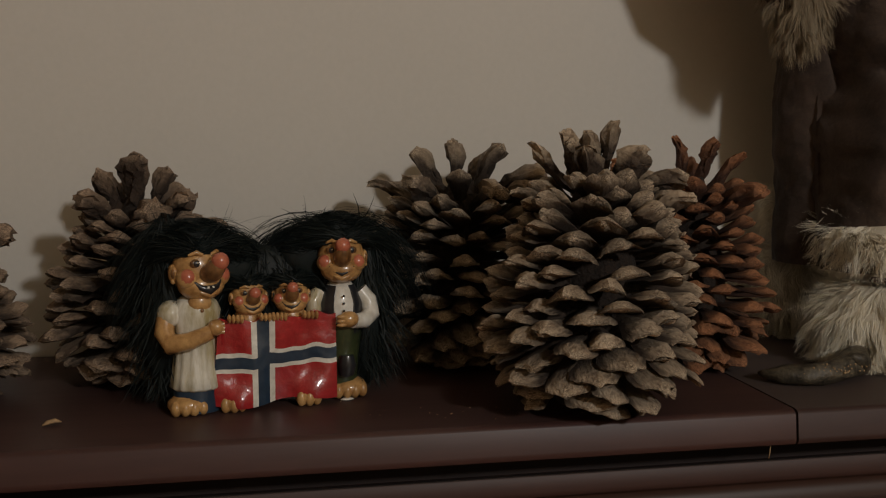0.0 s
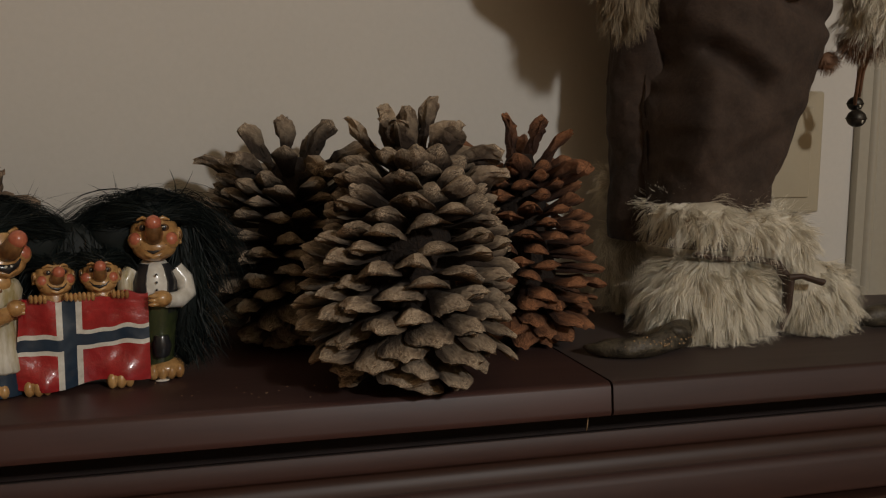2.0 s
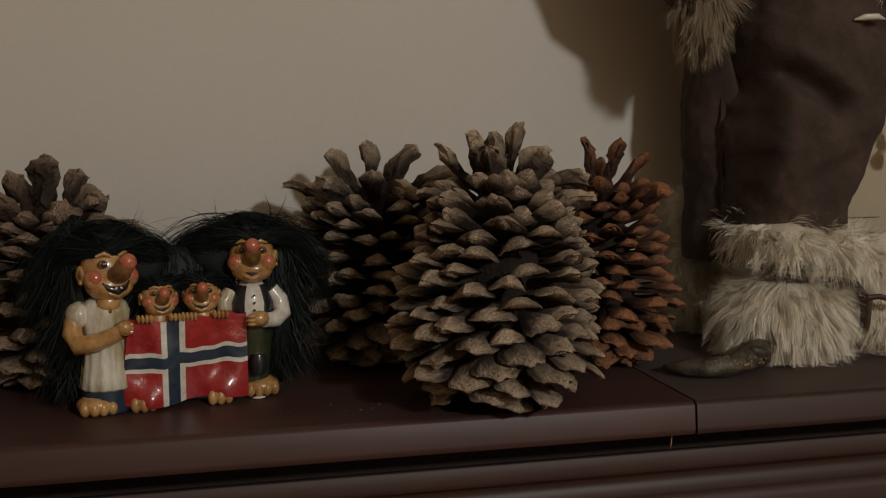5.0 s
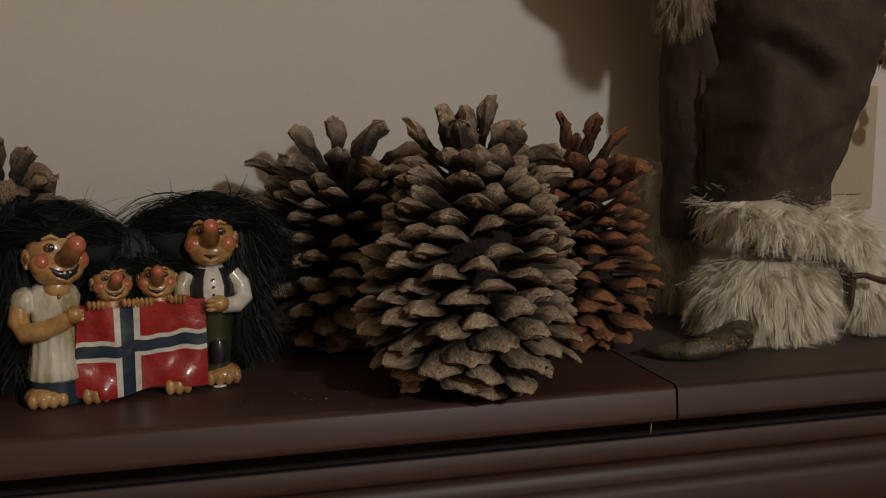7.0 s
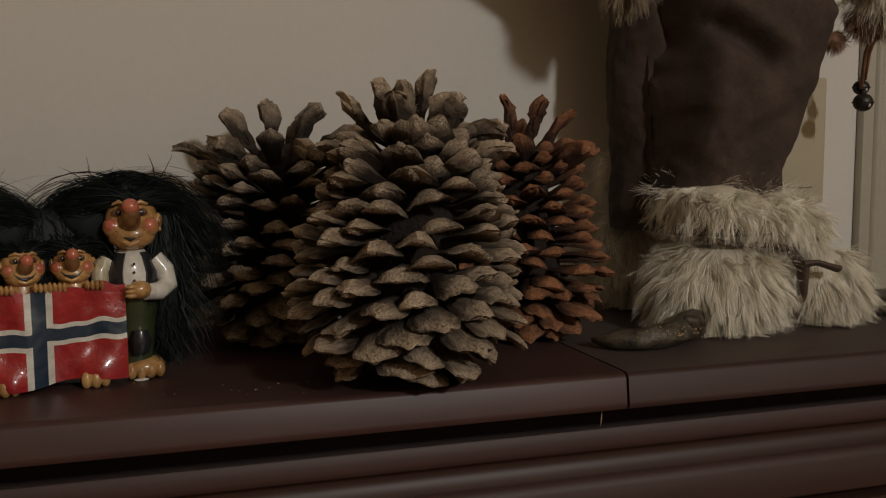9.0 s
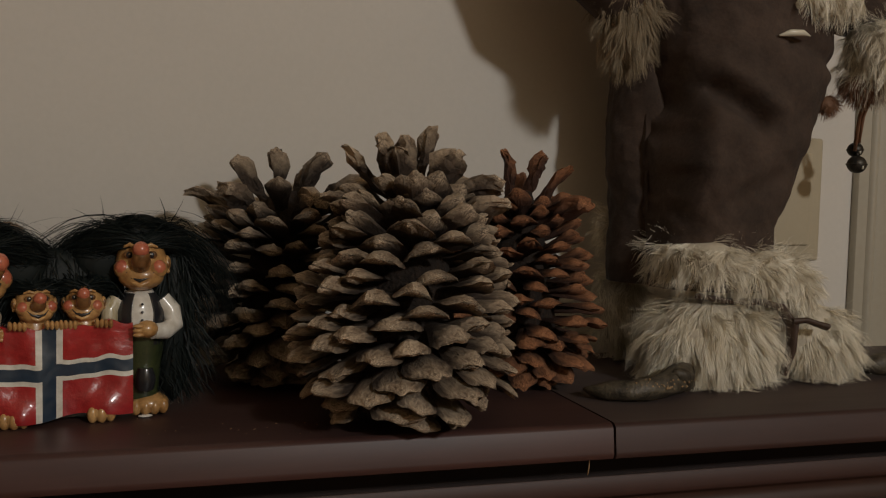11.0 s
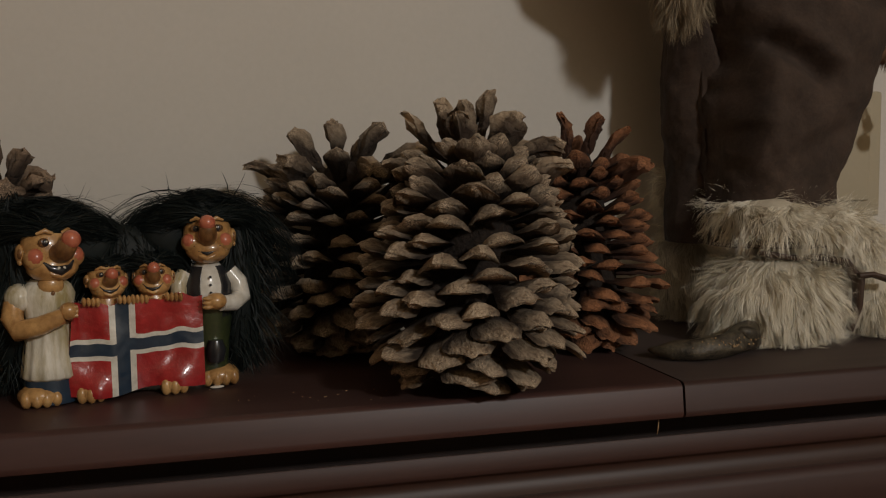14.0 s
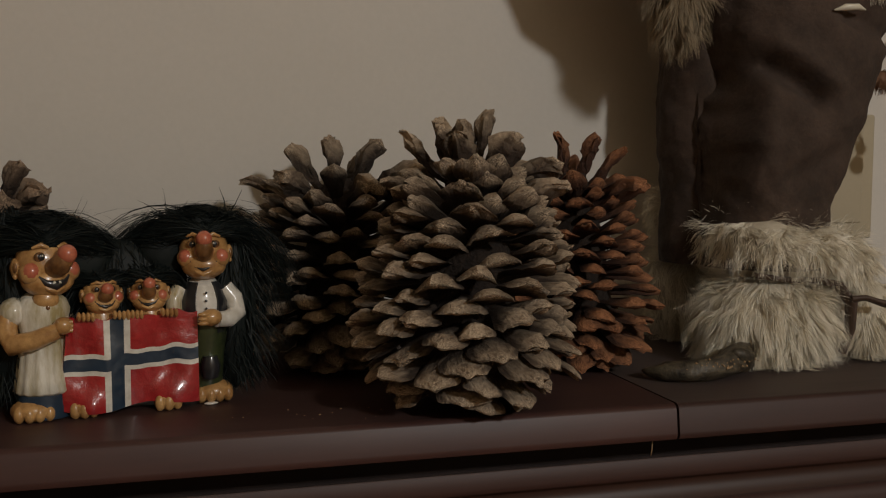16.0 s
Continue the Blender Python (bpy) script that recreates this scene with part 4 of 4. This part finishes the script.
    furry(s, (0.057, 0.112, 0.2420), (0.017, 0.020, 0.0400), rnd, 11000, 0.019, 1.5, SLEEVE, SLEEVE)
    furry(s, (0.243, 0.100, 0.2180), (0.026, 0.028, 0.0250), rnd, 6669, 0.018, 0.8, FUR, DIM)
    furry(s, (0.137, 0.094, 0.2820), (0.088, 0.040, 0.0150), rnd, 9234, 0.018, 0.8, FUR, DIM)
    # straps and a toggle
    s.tube([(0.092, 0.074, 0.058), (0.112, 0.0700, 0.0545), (0.135, 0.0700, 0.0540), (0.150, 0.0695, 0.0505), (0.1585, 0.0680, 0.0390), (0.1590, 0.0690, 0.0230), (0.1560, 0.0720, 0.0070)], [0.0028, 0.0032, 0.0034, 0.0042, 0.0048, 0.0040, 0.0030], STRAP, 10, 0.6)
    s.tube([(0.155, 0.0640, 0.0420), (0.164, 0.0620, 0.0430), (0.172, 0.0615, 0.0405), (0.179, 0.0610, 0.0385)], [0.0038, 0.0030, 0.0032, 0.0038], STRAP, 8, 0.6)
    # worn leather shoe tips
    start = len(s.v)
    s.tube([(0.0855, 0.0745, 0.0100), (0.0735, 0.0605, 0.0105), (0.0595, 0.0505, 0.0085), (0.0455, 0.0445, 0.0078), (0.0335, 0.0440, 0.0072), (0.0225, 0.0525, 0.0062), (0.0160, 0.0595, 0.0050), (0.0140, 0.0620, 0.0046)], [0.008, 0.0098, 0.0080, 0.0068, 0.0064, 0.0054, 0.0034, 0.0012], LEATHER, 18, 0.92)
    s.tube([(0.0775, 0.0605, 0.0060), (0.0735, 0.0525, 0.0125), (0.0685, 0.0495, 0.0140), (0.0640, 0.0495, 0.0148), (0.0610, 0.0510, 0.0135)], [0.0070, 0.0064, 0.0052, 0.0040, 0.0016], LEATHER, 14, 0.8)
    for k in range(start, len(s.v)):
        p = Vector(s.v[k])
        p += 0.0022 * noise.noise_vector(p * 85) + 0.0011 * noise.noise_vector(p * 260)
        s.v[k] = (p.x, p.y, max(p.z, 0.0003))
    for k in range(60):
        x = rnd.gauss(0.052, 0.009)
        s.ball((x, 0.0400 + rnd.uniform(-0.0012, 0.0010) + 0.06 * abs(x - 0.045), 0.0105 + rnd.gauss(0, 0.0016)), rnd.uniform(0.0003, 0.0007), CHIP, 6, 4)
    s.tube([(0.200, 0.108, 0.015), (0.220, 0.106, 0.0155), (0.233, 0.105, 0.0190), (0.2410, 0.105, 0.0240), (0.2435, 0.105, 0.0262)], [0.013, 0.0125, 0.0090, 0.0052, 0.0012], LEATHER, 16, 0.9)
    s.tube([(0.2270, 0.0860, 0.0070), (0.2300, 0.0850, 0.0075), (0.240, 0.0840, 0.0090), (0.252, 0.0845, 0.0092), (0.264, 0.0870, 0.0085), (0.273, 0.0900, 0.0070), (0.2760, 0.0910, 0.0060)], [0.001, 0.0055, 0.0085, 0.0090, 0.0078, 0.0048, 0.001], LEATHER, 14, 0.92)
    s.ball((0.2500, 0.0775, 0.0110), (0.0060, 0.0022, 0.0040), PALE, 10, 7, None, 0.5, 4.0)
    # pale scrap in the trouser pocket, tan lining at the sleeve
    s.tube([(0.136, 0.0640, 0.2180), (0.142, 0.0615, 0.2195), (0.150, 0.0612, 0.2200), (0.158, 0.0640, 0.2190)], [0.0006, 0.0026, 0.0024, 0.0005], PALE, 10, 0.8)
    furry(s, (0.176, 0.070, 0.2440), (0.026, 0.012, 0.0100), rnd, 2600, 0.014, 0.8, FUR, DIM)
    furry(s, (0.236, 0.108, 0.1960), (0.018, 0.016, 0.0090), rnd, 3000, 0.009, 0.9, TAN, TAN)
    furry(s, (0.214, 0.116, 0.1830), (0.0065, 0.006, 0.0065), rnd, 900, 0.006, 0.9, TAN, TAN)
    return thing("doll", s, [M_FUR, M_FURDIM, M_SUEDE, M_LEATHER, M_STRAP, M_CORD, M_TEETH, M_FURTAN, M_CHIP], "standing doll in brown suede trousers and shaggy cream fur boots", "doll", pose(0, 0, TOP), sharp=70)


doll()


# ---- bells on a cord, a fallen bract and crumbs ----
def bell_cord():
    ob = tagged(new("bell_cord"), "two dark round bells on a tan leather cord", "bells")
    ob.location = (0.2640, 0.145, TOP + 0.148)
    c = Shape()
    for dx, z1 in ((-0.0014, 0.006), (0.0016, 0.012)):
        c.tube([(dx - 0.010, -0.024, 0.048), (dx - 0.004, -0.008, 0.030), (dx, 0, z1)], [0.0017, 0.0015, 0.0014], 0, 8)
    part("cord", c, [M_CORD], ob, "tan leather cord")
    for x, y, z, r in ((0.0022, 0.004, 0.0068, 0.0058), (-0.0008, -0.002, -0.0040, 0.0070)):
        b = Shape()
        b.ball((x, y, z), (r, r, r * 0.92), 0, 20, 14)
        b.rings([[(x + (r * f) * math.cos(q), y + (r * f) * math.sin(q), z + h * r) for q in [2 * math.pi * j / 20 for j in range(20)]] for h, f in ((-0.10, 0.98), (-0.07, 1.08), (0.07, 1.08), (0.10, 0.98))], 0)
        b.tube([(x, y, z + 0.85 * r), (x, y, z + 1.25 * r)], [0.0016, 0.0012], 0, 8)
        b.tube([(x, y - 0.97 * r, z - 0.15 * r), (x, y - 0.90 * r, z - 0.50 * r)], [0.0008, 0.0008], 1, 6)
        part("bell", b, [M_BELL, M_TEETH], ob, "dark bronze bell")
    return ob


bell_cord()

s = Shape()
s.tube([(-0.0045, -0.001, 0.0012), (-0.002, 0, 0.0022), (0.0015, 0.001, 0.0026), (0.0045, 0.001, 0.0016)], [0.0008, 0.0028, 0.0030, 0.0010], 0, 10, 0.42)
thing("cone_bract", s, [M_CHIP], "small dry tan bract fallen on the cabinet", "bract", pose(-0.3826, 0.0415, TOP, 0, 0, 10))

s, rnd = Shape(), random.Random(77)
for _ in range(34):
    x, y = rnd.gauss(-0.165, 0.035), rnd.gauss(0.030, 0.016)
    if y < 0.006:
        continue
    r = rnd.uniform(0.00015, 0.00045)
    s.ball((x, y, r * 0.5), (r * rnd.uniform(0.7, 1.6), r, r * 0.6), 0, 6, 4)
thing("crumbs", s, [M_CHIP], "fine pale crumbs and dust on the cabinet", "crumbs", pose(0, 0, TOP), kind="stuff")
